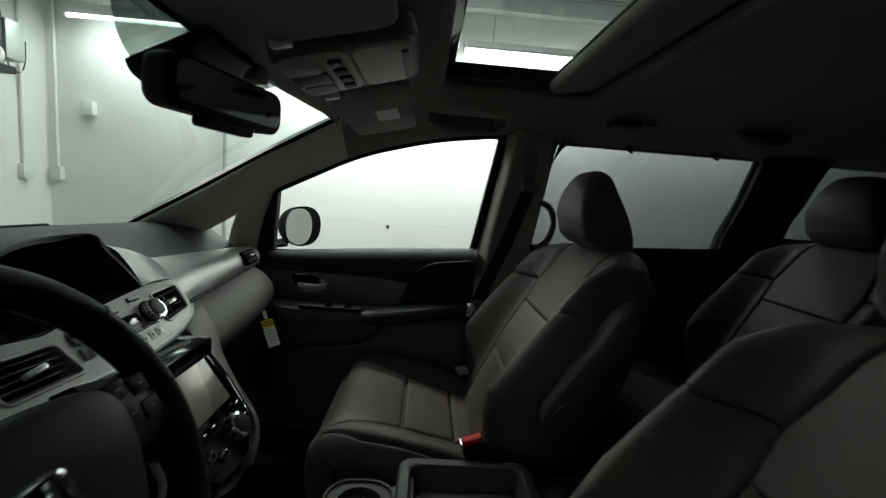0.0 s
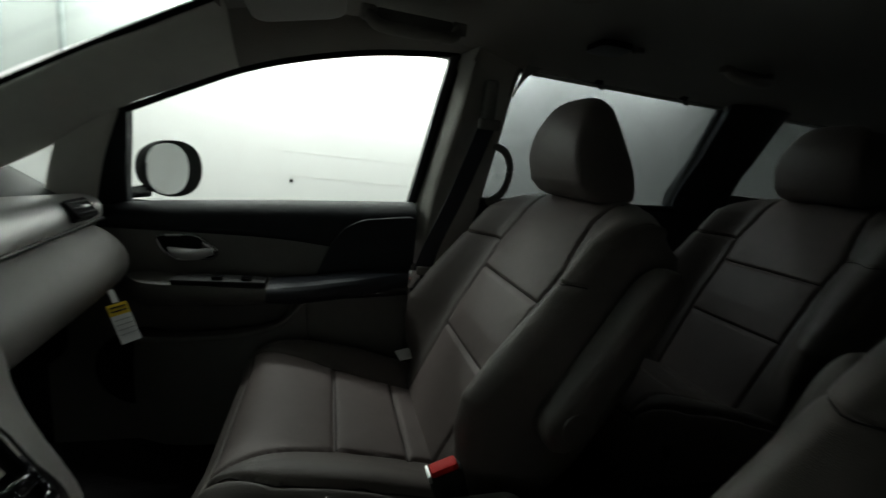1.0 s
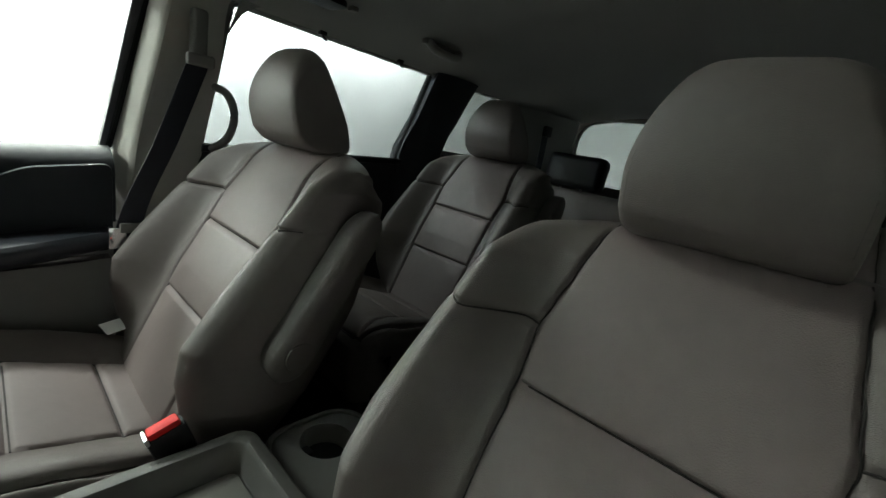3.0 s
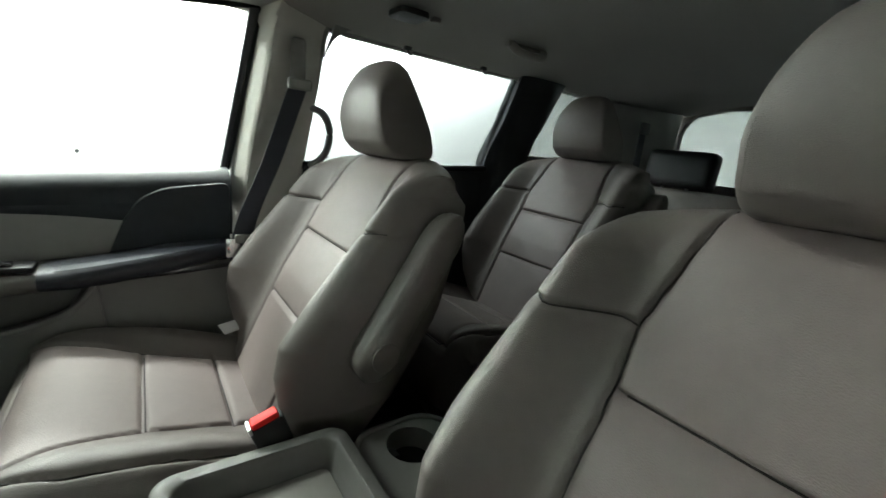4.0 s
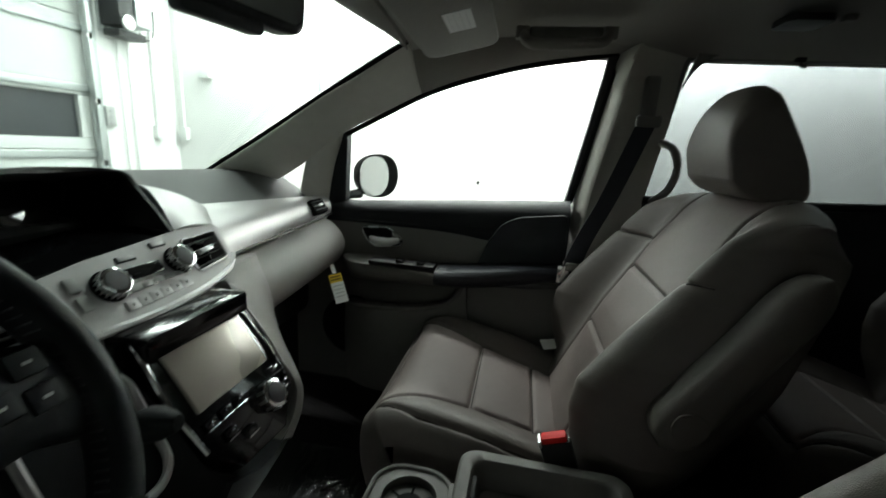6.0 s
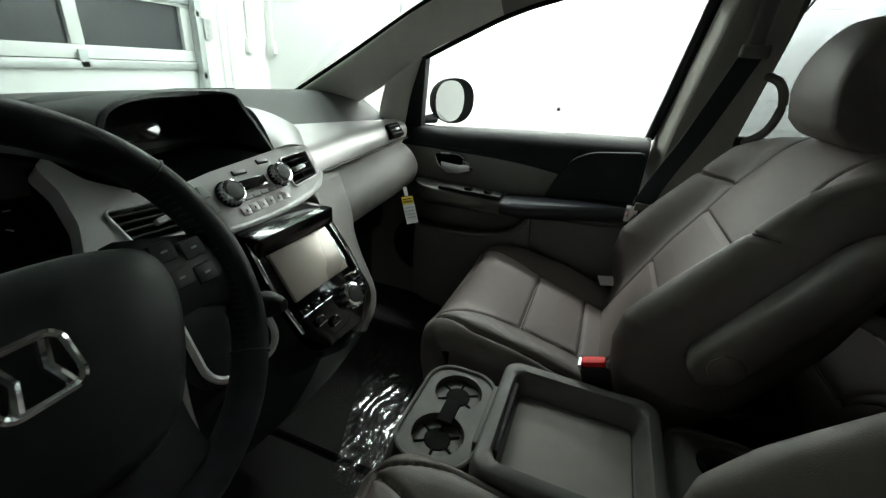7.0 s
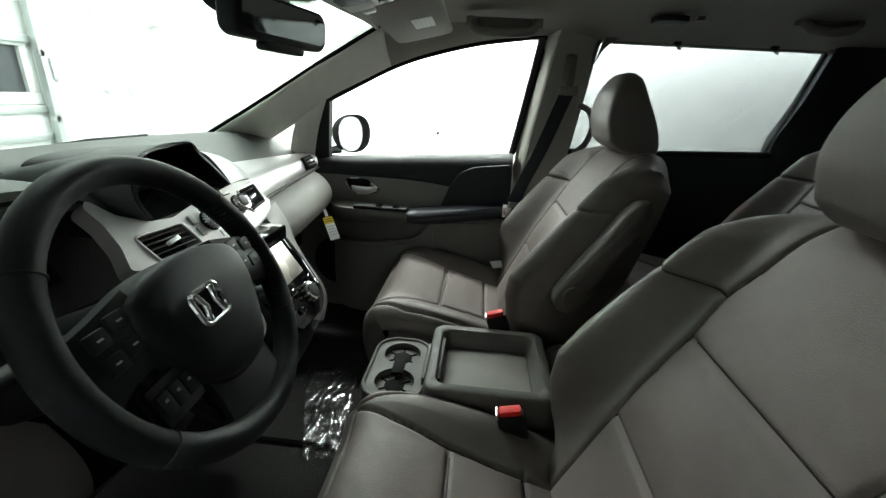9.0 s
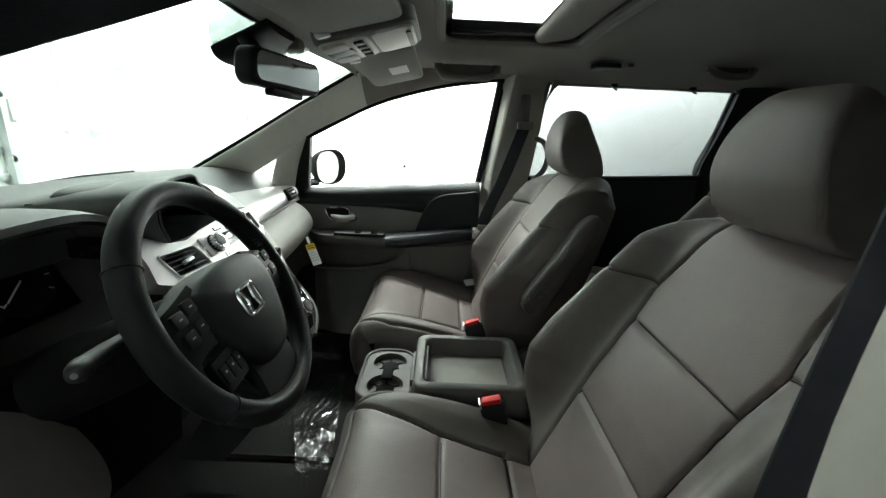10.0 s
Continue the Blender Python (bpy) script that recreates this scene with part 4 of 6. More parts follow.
def car_seat(name, label, x, y, z, inner, group, arm=True, base=True, wide=1.0):
    """A captain's chair whose cushion front is 0.43 m ahead of x; inner: the side (+1 or -1 in y) on which the armrest hangs."""
    t = thing(name, label, "car seat", group, (x, y, z))
    for name_, (body, lines), note in (("backrest", backrest_mesh(), "stitched grey leather back with side bolsters"), ("seat", cushion_mesh(), "stitched grey leather cushion")):
        p = part(name_, body, LEATHER, t, note, angle=70)
        p.data.materials.append(LEATHER_INSERT)
        key, lim = (2, BACK_SEAMS[0]) if name_ == "backrest" else (0, CUSHION_SEAMS[0])
        ts, ys_ = zip(*sorted((b, a) for a, b in lim))
        n_front = 159 * 149 if name_ == "backrest" else 117 * 129
        for poly in p.data.polygons[:n_front]:
            c = poly.center
            if abs(c.y) < np.interp(c[key], ts, ys_) and not (name_ == "seat" and c.x < -0.372):
                poly.material_index = 1
        for line in lines:
            part("seam", tube(line, 0.0012, 5), SEAM, p)
    h = part("headrest", headrest_mesh(), LEATHER, t, angle=60)
    for s in (-1, 1):
        prof = smooth_line(np.array(HR_PROFILE[:9]), 40)
        tops = [min(1.0, max(0.0, (z - 0.06) / 0.12)) for x, z in prof]
        part("seam", tube([(0.052 + (x - 0.052) * 0.985, s * 0.087 * (1.04 - 0.20 * k ** 1.3), 0.085 + (z - 0.085) * 0.985 - 0.022 * k) for (x, z), k in zip(prof, tops)], 0.0014, 6), LEATHER_SIDE, h)
    h.location = (0.178, 0, 1.205)
    h.rotation_euler = (0, radians(4), 0)
    for s in (-1, 1):
        part("headrest_post", tube([(0.262, s * 0.05, 1.16), (0.255, s * 0.05, 1.225)], 0.007, 10), STEEL, t)
    # hard shell behind, and the hinge covers at the foot of the back
    part("back_panel", slab([[(0.112 + 0.5 * (zz - 0.66) + 0.012, yy, zz) for yy in np.linspace(-0.17, 0.17, 7)] for zz in np.linspace(0.69, 1.0, 7)],
                            [[(0.112 + 0.5 * (zz - 0.66) - 0.02, yy, zz) for yy in np.linspace(-0.17, 0.17, 7)] for zz in np.linspace(0.69, 1.0, 7)]), LEATHER_SIDE, t)
    if arm:
        for s in (inner,):
            a = part("armrest", arm_mesh(), LEATHER_SIDE, t, "padded folding armrest, raised")
            a.location, a.rotation_euler = ((0.102, s * 0.286, 0.905) if inner < 0 else (0.125, s * 0.27, 0.87)), (0, radians(30 if inner < 0 else 25), 0)
            c = part("hinge_cap", disc(pose(0.002, s * 0.030, 0.005, -90 * s, 0, 0), 0.024, 0.006, 32, 0.003), LEATHER_SIDE, a)
    for s in (-1, 1):
        part("side_shield", slab([[(xx, s * 0.225, zz) for xx in (-0.36, -0.2, 0.0, 0.12)] for zz in (0.55, 0.60, 0.655)],
                                 [[(xx, s * 0.255, zz) for xx in (-0.35, -0.2, 0.0, 0.11)] for zz in (0.56, 0.60, 0.645)]), BLACK, t, "black plastic side shield")
        part("rail", box(-0.15, s * 0.19, 0.44 - z, 0.5, 0.04, 0.03, 0.006), STEEL, t)
        part("leg", box(-0.15, s * 0.19, 0.505, 0.38, 0.035, 0.13, 0.01), BLACK, t)
    if wide != 1.0:
        t.scale = (K, K * wide, K)
    part("seat_base", box(-0.155, 0, 0.588, 0.41, 0.46, 0.09, 0.03, 3), LEATHER_SIDE, t, "grey valance under the cushion")
    return t


SEAT_P = (0.0, 0.418, 0.0)
SEAT_D = (0.066, -0.338, -0.006)
car_seat("front_seat", "grey leather front passenger seat with raised armrest", *SEAT_P, -1, "front seats")
car_seat("front_seat", "grey leather driver's seat beside the open doorway", *SEAT_D, 1, "front seats")
car_seat("second_row_seat", "grey leather second-row seat, in shade", 0.71, 0.44, 0.045, -1, "second-row seats", wide=0.94)
car_seat("second_row_seat", "grey leather second-row seat, in shade", 0.71, 2 * YC - 0.44, 0.045, 1, "second-row seats", wide=0.94)


def bench():
    t = thing("third_row_bench", "dark grey leather third-row bench seat", "car seat", "", (1.40, YC, 0))
    for s, w in ((-0.3, 0.58), (0.33, 0.5)):
        part("seat", box(-0.12, s, 0.62, 0.46, w, 0.13, 0.04, 3), LEATHER, t)
        b = part("backrest", box(0, 0, 0.26, 0.12, w, 0.52, 0.045, 3), LEATHER, t)
        b.location, b.rotation_euler = (0.1, s, 0.66), (0, radians(14), 0)
    for s in (-0.44, 0.0, 0.44):
        h = part("headrest", box(0, 0, 0.075, 0.09, 0.27, 0.15, 0.03, 3), BLACK, t, "low dark headrest")
        h.location, h.rotation_euler = (0.225, s, 1.175), (0, radians(8), 0)
        part("headrest_post", tube([(0.21, s - 0.05, 1.14), (0.215, s - 0.05, 1.19)], 0.006, 8), STEEL, t)
        part("headrest_post", tube([(0.21, s + 0.05, 1.14), (0.215, s + 0.05, 1.19)], 0.006, 8), STEEL, t)
    part("seat_base", box(-0.1, 0.0, 0.48, 0.4, 1.1, 0.14, 0.02), BLACK, t)
    return t


bench()


# belts and buckles
def buckle(x, y, z, lean):
    t = thing("seat_belt_buckle", "black seat belt buckle with red release button", "buckle", "seat belt buckles", (x, y, z))
    t.rotation_euler = (0, radians(lean), 0)
    part("body", box(0, 0, -0.035, 0.05, 0.026, 0.085, 0.008), BLACK, t)
    part("button", box(0.0, 0, 0.009, 0.04, 0.02, 0.014, 0.005), RED, t, "red release button")
    part("rim", box(-0.023, 0, 0.007, 0.005, 0.024, 0.012, 0.002), STEEL, t)
    part("stalk", box(0.0, 0, -0.14, 0.04, 0.012, 0.14, 0.004), BLACK, t)
    return t


buckle(-0.052, 0.165, 0.808, -20)
buckle(-0.032, -0.138, 0.782, -14)


def belt(side, label):
    f = my if side else (lambda p: p)
    s = -1 if side else 1
    t = thing("seat_belt", label, "seat belt", "seat belts", (0, 0, 0))
    top, low = ((0.135, 0.675, 1.35), (0.005, 0.665, 0.97)) if not side else ((0.125, 0.705, 1.37), (0.068, 0.705, 0.90))
    line = smooth_line([f(top), f((0.075, 0.68, 1.16) if not side else (0.090, 0.71, 1.14)), f(low), f((0.02, 0.69, 0.78)), f((0.06, 0.72, 0.5))], 30)
    across = Vector((0.025, 0.004 * s, 0.006)) if not side else Vector((0.014, -0.015, 0.0))
    rows = [[Vector(p) + across * k for k in (-1, 0, 1)] for p in line]
    off = Vector((0, s * 0.002, 0)) if not side else Vector((0.0, -0.002, 0))
    part("webbing", slab([[tuple(q) for q in r] for r in rows], [[tuple(q + off) for q in r] for r in rows]), BELT, t)
    a = f((0.13, 0.668, 1.385) if not side else (0.15, 0.70, 1.44))
    part("height_slider", box(a[0], a[1] + s * 0.012, a[2] + 0.01, 0.034, 0.024, 0.10, 0.011, 3), DOOR_GREY, t)
    part("loop", box(a[0], a[1] - s * 0.006, a[2] - 0.045, 0.056, 0.016, 0.026, 0.007, 3), DOOR_GREY, t)
    b = f(low)
    part("tongue_grip", box(b[0] + 0.003, b[1] - s * 0.008, b[2], 0.044, 0.012, 0.022, 0.005), DOOR_GREY, t)
    part("tongue", box(b[0] - 0.022, b[1] - s * 0.008, b[2] - 0.022, 0.030, 0.004, 0.045, 0.001, m=None), CHROME, t)
    return t


belt(0, "dark blue-grey seat belt hanging from the centre pillar")
belt(1, "dark blue-grey seat belt hanging beside the driver's seat")
lbl = part("seat_label", box(0, 0, 0, 0.042, 0.003, 0.030, 0.001, m=pose(-0.034, 0.606, 0.770, -62, 0, 25)), WHITE_PAPER, None, "small white paper label beside the seat")
tagged(lbl, category="label")


# ---- passenger door ----
door = thing("front_door", "grey and black front passenger door, closed", "car door", "", (0, 0, 0))
DX1 = -0.004


# dark upper roll, from the window sill down to the dark sweep
part("upper_roll", strip([(-0.80, 0.80, 1.05), (-0.7, 0.825, 1.066), (-0.35, 0.828, 1.098), (DX1, 0.83, 1.122)], [(-0.80, 0.757, 1.012), (-0.7, 0.757, 1.018), (-0.35, 0.754, 1.03), (DX1, 0.752, 1.045)], (0, -0.022, 0.018), (0, 0.05, -0.05), 24, 12), DOOR_BLACK, door, "black grained upper roll")
part("dark_sweep", strip([(-0.80, 0.757, 1.02), (-0.55, 0.757, 1.026), (-0.35, 0.755, 1.032), (DX1, 0.752, 1.05)], [(-0.80, 0.757, 1.012), (-0.55, 0.757, 1.013), (-0.3, 0.755, 1.006), (DX1, 0.752, 0.96)], (0, -0.004, 0), (0, 0.04, 0), 24, 6), DOOR_BLACK, door)
# grey middle field round the handle
part("mid_panel", strip([(-0.84, 0.757, 1.014), (-0.55, 0.757, 1.016), (-0.3, 0.756, 1.009), (-0.21, 0.755, 1.002)], [(-0.84, 0.757, 0.88), (-0.55, 0.757, 0.89), (-0.3, 0.756, 0.90), (-0.25, 0.755, 0.905)], (0, -0.006, 0), (0, 0.04, 0), 24, 8), DOOR_GREY, door)
part("speaker_panel", prism(soft([(-0.262, 0.90), (-0.224, 1.0), (-0.192, 1.050), (-0.145, 1.074), (-0.01, 1.092), (-0.01, 0.895)], 0.02), 0.03, axes((0, 0.741, 0), (1, 0, 0), (0, 0, 1)), 0.004), DOOR_BLACK, door, "black raised rear panel")
# armrest: grey front part with switches, dark pad behind
part("armrest", strip([(-0.66, 0.72, 0.915), (-0.6, 0.655, 0.918), (-0.45, 0.64, 0.918), (-0.33, 0.64, 0.915)], [(-0.66, 0.75, 0.862), (-0.6, 0.68, 0.862), (-0.45, 0.665, 0.868), (-0.33, 0.66, 0.876)], (0, -0.014, 0), (0, 0.10, 0), 22, 10), DOOR_GREY, door, "grey front of the armrest")
part("armrest_pad", strip([(-0.355, 0.632, 0.922), (-0.28, 0.625, 0.930), (-0.15, 0.65, 0.943), (DX1 - 0.01, 0.70, 0.953)], [(-0.355, 0.640, 0.882), (-0.28, 0.634, 0.886), (-0.15, 0.66, 0.898), (DX1 - 0.01, 0.705, 0.915)], (0, -0.016, 0.0), (0, 0.09, 0), 20, 10), ARM_BLACK, door, "black padded armrest")
part("switch_plate", box(-0.455, 0.668, 0.925, 0.19, 0.05, 0.012, 0.004), BLACK, door)
for x in (-0.46, -0.40):
    part("window_switch", box(x, 0.66, 0.934, 0.022, 0.02, 0.01, 0.003), GLOSS_BLACK, door)
# lower panel with the map pocket
part("lower_panel", strip([(-0.84, 0.775, 0.89), (-0.4, 0.775, 0.895), (DX1, 0.775, 0.90)], [(-0.84, 0.765, 0.47), (-0.4, 0.765, 0.47), (DX1, 0.765, 0.47)], (0, -0.006, 0), (0, 0.045, 0), 20, 10), DOOR_GREY, door)
part("kick_bulge", strip([(-0.3, 0.735, 0.86), (-0.15, 0.725, 0.87), (DX1 - 0.01, 0.735, 0.88)], [(-0.42, 0.735, 0.62), (-0.2, 0.725, 0.60), (DX1 - 0.01, 0.735, 0.60)], (0, -0.02, 0), (0, 0.05, 0), 16, 10), DOOR_GREY, door)
part("map_pocket", strip([(-0.64, 0.70, 0.772), (-0.56, 0.685, 0.773), (-0.42, 0.682, 0.784), (-0.325, 0.69, 0.812), (-0.275, 0.703, 0.872)], [(-0.64, 0.72, 0.50), (-0.56, 0.70, 0.49), (-0.42, 0.695, 0.49), (-0.33, 0.70, 0.50), (-0.24, 0.715, 0.52)], (0, -0.016, 0), (0, 0.05, 0), 24, 12), DOOR_GREY, door, "grey map pocket with a rounded lip")
part("pocket_lip", tube(smooth_line([(-0.64, 0.70, 0.773), (-0.56, 0.683, 0.775), (-0.42, 0.68, 0.787), (-0.325, 0.688, 0.815), (-0.275, 0.703, 0.874)], 24), 0.007, 8), DOOR_GREY, door)
part("speaker_ring", disc(pose(-0.645, 0.752, 0.672, 90, 0, 0), 0.10, 0.02, 44, 0.006), BLACK, door, "round black door speaker")
# inner handle in its dark bowl
BOWL = soft([(-0.567, 0.949), (-0.488, 0.955), (-0.477, 0.976), (-0.526, 1.010), (-0.610, 1.004), (-0.594, 0.968)], 0.014, 5)
BOWL_AT = axes((0, 0.749, 0), (1, 0, 0), (0, 0, 1))
part("handle_bowl", prism([(x, z) for x, z in BOWL], 0.006, BOWL_AT @ pose(0, 0, 0.004), 0.002), RUBBER, door, "black handle bowl")
part("bowl_rim", tube([BOWL_AT @ Vector((x, z, 0.004)) for x, z in BOWL], 0.0028, 8, closed=True), STEEL, door)
part("handle", strip([(-0.584, 0.742, 0.979), (-0.55, 0.728, 0.980), (-0.515, 0.728, 0.980), (-0.490, 0.740, 0.984)], [(-0.578, 0.740, 0.958), (-0.55, 0.722, 0.957), (-0.515, 0.722, 0.958), (-0.488, 0.738, 0.965)], (0, -0.005, 0.003), (0, 0.008, 0), 16, 8), SATIN_CHROME, door, "chrome inner door handle")
part("lock_knob", prism(soft([(-0.512, 0.975), (-0.486, 0.966), (-0.482, 0.978), (-0.512, 1.000)], 0.006), 0.012, BOWL_AT @ pose(0, 0, 0.014), 0.003), STEEL, door, "small lock knob")
# black sail behind the mirror
part("mirror_sail", strip([(-0.70, 0.742, 1.20), (-0.655, 0.712, 1.285)], [(-0.655, 0.735, 1.19), (-0.64, 0.705, 1.28)], (0, -0.004, 0), (0, 0.03, 0), 4, 4), DOOR_BLACK, door)
part("mirror_sail_lower", strip([(-0.735, 0.775, 1.055), (-0.715, 0.755, 1.14), (-0.70, 0.742, 1.20)], [(-0.685, 0.80, 1.06), (-0.67, 0.765, 1.13), (-0.655, 0.735, 1.195)], (0, -0.006, 0), (0, 0.03, 0), 6, 4), DOOR_BLACK, door, "black corner panel below the pillar")

# sliding door on the passenger side
sd = thing("sliding_door", "dark trimmed sliding door with privacy glass", "car door", "", (0, 0, 0))
part("panel", slab([[(x, 0.83, z) for z in (0.44, 0.8, 1.137 + 0.043 * (x - 0.17))] for x in (0.17, 0.5, 0.9)], [[(x, 0.9, z) for z in (0.44, 0.8, 1.12 + 0.043 * (x - 0.17))] for x in (0.17, 0.5, 0.9)]), DOOR_BLACK, sd)
part("window_sill", tube([(0.19, 0.828, 1.142), (0.55, 0.83, 1.155), (0.88, 0.828, 1.172)], 0.012, 8), BLACK, sd)
part("top_rail", strip([(0.20, 0.695, 1.512), (0.55, 0.698, 1.515), (0.9, 0.70, 1.515)], [(0.20, 0.712, 1.497), (0.55, 0.712, 1.500), (0.9, 0.715, 1.494)], (0, -0.004, 0), (0, 0.02, 0), 12, 4), BLACK, sd)
for x in (0.44, 0.72):
    part("sunshade_hook", box(x, 0.712, 1.493, 0.022, 0.014, 0.016, 0.004), BLACK, sd)
    part("hook_tip", tube([(x, 0.712, 1.488), (x + 0.004, 0.708, 1.478), (x + 0.012, 0.706, 1.476)], 0.004, 8), BLACK, sd)
part("grab_handle", tube(smooth_line([(0.195, 0.785, 1.30), (0.225, 0.765, 1.285), (0.245, 0.765, 1.24), (0.235, 0.77, 1.18), (0.205, 0.80, 1.14)], 20), 0.010, 10), DOOR_GREY, sd, "grey grab handle on the pillar")

# rounded corners of the glass opening
CORNER = [((0.224, 0.697, 1.500), (0.285, 0.704, 1.500), (0.213, 0.735, 1.425)), ((0.895, 0.712, 1.498), (0.855, 0.710, 1.499), (0.895, 0.730, 1.450))]
for c, t_, d_ in CORNER:
    c, t_, d_ = Vector(c), Vector(t_), Vector(d_)
    arc = [tuple(t_ * (1 - u) ** 2 + (c * 0.8 + (t_ + d_) * 0.1) * (2 * u * (1 - u)) + d_ * u * u) for u in np.linspace(0, 1, 9)]
    edge_ = [tuple(t_.lerp(c, 2 * u) if u < 0.5 else c.lerp(d_, 2 * u - 1)) for u in np.linspace(0, 1, 9)]
    part("corner_trim", slab([list(p) for p in zip(arc, edge_)], [[(x, y + 0.012, z) for x, y, z in p] for p in zip(arc, edge_)]), DOOR_GREY, sd)

# outside mirror
om = thing("side_mirror", "black door mirror with silvered glass", "mirror", "", (-0.64, 0.955, 1.142))
rows = []
for k, a in enumerate(np.linspace(0, 1, 12)):
    s = math.sqrt(1 - (a * 0.98) ** 2)
    rows.append([(-0.09 * a, 0.012 + 0.088 * s * x, 0.075 * s * z) for x, z in [(math.copysign(abs(math.cos(q)) ** 0.85, math.cos(q)), math.copysign(abs(math.sin(q)) ** 0.9, math.sin(q))) for q in np.linspace(0, 2 * math.pi, 33)[:-1]]])
bm, vs = sheet(rows, closed_v=True)
bm.faces.new(vs[-1])
bm.faces.new(vs[0][::-1])
om.rotation_euler = (0, 0, radians(-30))
part("housing", bm, RUBBER, om)
part("mirror_glass", prism([(-0.014 + 0.062 * math.copysign(abs(math.cos(q)) ** 0.85, math.cos(q)), 0.067 * math.copysign(abs(math.sin(q)) ** 0.9, math.sin(q))) for q in np.linspace(0, 2 * math.pi, 33)[:-1]], 0.004, axes((0.006, 0, 0), (0, 1, 0), (0, 0, 1))), MIRROR, om, "silvered mirror glass", smooth=False)
part("arm", box(-0.03, -0.12, -0.06, 0.05, 0.14, 0.03, 0.01), PAINT, om)

# ---- dashboard ----
dash = thing("dashboard", "grey dashboard with satin silver band", "dashboard", "", (0, 0, 0))


def dash_sec(y):
    """Side profile of the dashboard at y: cowl, top, band edge, band foot."""
    v = (y - YC) / 0.7
    front = (-1.2 + 0.16 * v * v, 1.128 + 0.01 * v * v)
    mid = (-0.93 + 0.03 * v * v, 1.155 - 0.008 * v * v)
    edge = (-0.775 - 0.01 * v, 1.115 - 0.03 * v)
    return front, mid, edge


ys = np.linspace(YC - 0.74, YC + 0.72, 40)
rows, under = [], []
for y in ys:
    a, b, c = dash_sec(float(y))
    r = smooth_line([a, ((a[0] + b[0]) / 2, max(a[1], b[1]) + 0.004), b, c], 18)
    rows.append([(x, float(y), z) for x, z in r])
    under.append([(x, float(y), z - 0.05) for x, z in r])
part("top_pad", slab(rows, under), DASH_TOP, dash, "dark grey grained top pad")
# satin band along the passenger side
yb = np.linspace(0.12, 0.735, 30)
upper = [(-0.787 + 0.03 * (y - 0.15), y, 1.122 - 0.035 * (y - 0.1) / 0.6) for y in yb]
lower = [(-0.648 - 0.055 * ((y - 0.1) / 0.6) ** 0.8, y, 1.034 + 0.012 * (y - 0.1)) for y in yb]
part("silver_band", strip(upper, lower, (0.022, 0, 0.018), (-0.02, 0, -0.03), 30, 12), SILVER, dash, "satin silver band")
# glovebox bulge below the band
gb = []
for y in np.linspace(0.10, 0.735, 30):
    u = (y - 0.1) / 0.635
    x0 = -0.655 - 0.052 * u ** 0.8
    bl = 0.036 * (1 - 0.5 * u ** 5)
    end = max(0.0, (u - 0.9) / 0.1)
    prof = [(x0 - 0.01, 1.032 + 0.008 * u), (x0 + 0.03 + bl * 0.5, 1.01), (x0 + 0.045 + bl, 0.965), (x0 + 0.03 + bl, 0.92), (x0 + 0.0 + bl * 0.4, 0.893), (x0 - 0.08, 0.88), (x0 - 0.22, 0.90)]
    r = smooth_line(prof, 26)
    gb.append([(float(x) - 0.05 * end ** 2, y, float(z)) for x, z in r])
part("glovebox", slab(gb, [[(x - 0.05 if k < 20 else x, y, z + (0.03 if k >= 12 else -0.01)) for k, (x, y, z) in enumerate(r)] for r in gb]), DASH_SOFT, dash, "warm grey padded glovebox")
part("glovebox_seam", tube(smooth_line([(gb[i][13][0] + 0.001, gb[i][13][1], gb[i][13][2]) for i in range(6, 28)], 40), 0.0022, 6), BLACK, dash)
part("under_panel", box(-0.86, 0.42, 0.80, 0.16, 0.66, 0.16, 0.03), BLACK, dash)


def vent(m, quad, n, parent, rim_mat, tab=0.5):
    """A deep air vent behind an opening of four corners (from the lower left, anticlockwise) in the xy plane of m."""
    bl, br, tr_, tl = [Vector(q) for q in quad]
    mid = (bl + br + tr_ + tl) / 4
    v = part("vent", prism([tuple(mid + (q - mid) * 1.06) for q in (bl, br, tr_, tl)], 0.012, m @ pose(0, 0, -0.030), 0.0), BLACK, parent, "black air vent with slats", smooth=False)
    part("rim", tube([m @ Vector((x, y, 0.001)) for x, y in soft(quad, 0.008)], 0.0022, 6, closed=True), rim_mat, v)
    for k in range(n):
        s = (k + 0.6) / (n + 0.2)
        a, b = bl + (tl - bl) * s, br + (tr_ - br) * s
        c, d = (a + b) / 2, b - a
        part("slat", box(0, 0, 0, d.length - 0.002, 0.0022, 0.018, 0.0008, 1, m=m @ pose(c.x, c.y, -0.010) @ Matrix.Rotation(math.atan2(d.y, d.x), 4, "Z") @ Matrix.Rotation(radians(12), 4, "X")), DASH_TOP, v)
    for s in (0.34, 0.68):
        a, b = bl + (br - bl) * s, tl + (tr_ - tl) * s
        c, d = (a + b) / 2, b - a
        part("blade", box(0, 0, 0, 0.0016, d.length, 0.008, m=m @ pose(c.x, c.y, -0.024)), BLACK, v)
    if tab:
        c = mid + (br - bl) * (tab - 0.5)
        part("tab", box(0, 0, 0, 0.026, 0.0075, 0.010, 0.0025, m=m @ pose(c.x, c.y, 0.0, 0, 0, 6)), SATIN_CHROME, v, "small bright slide tab")
    return v


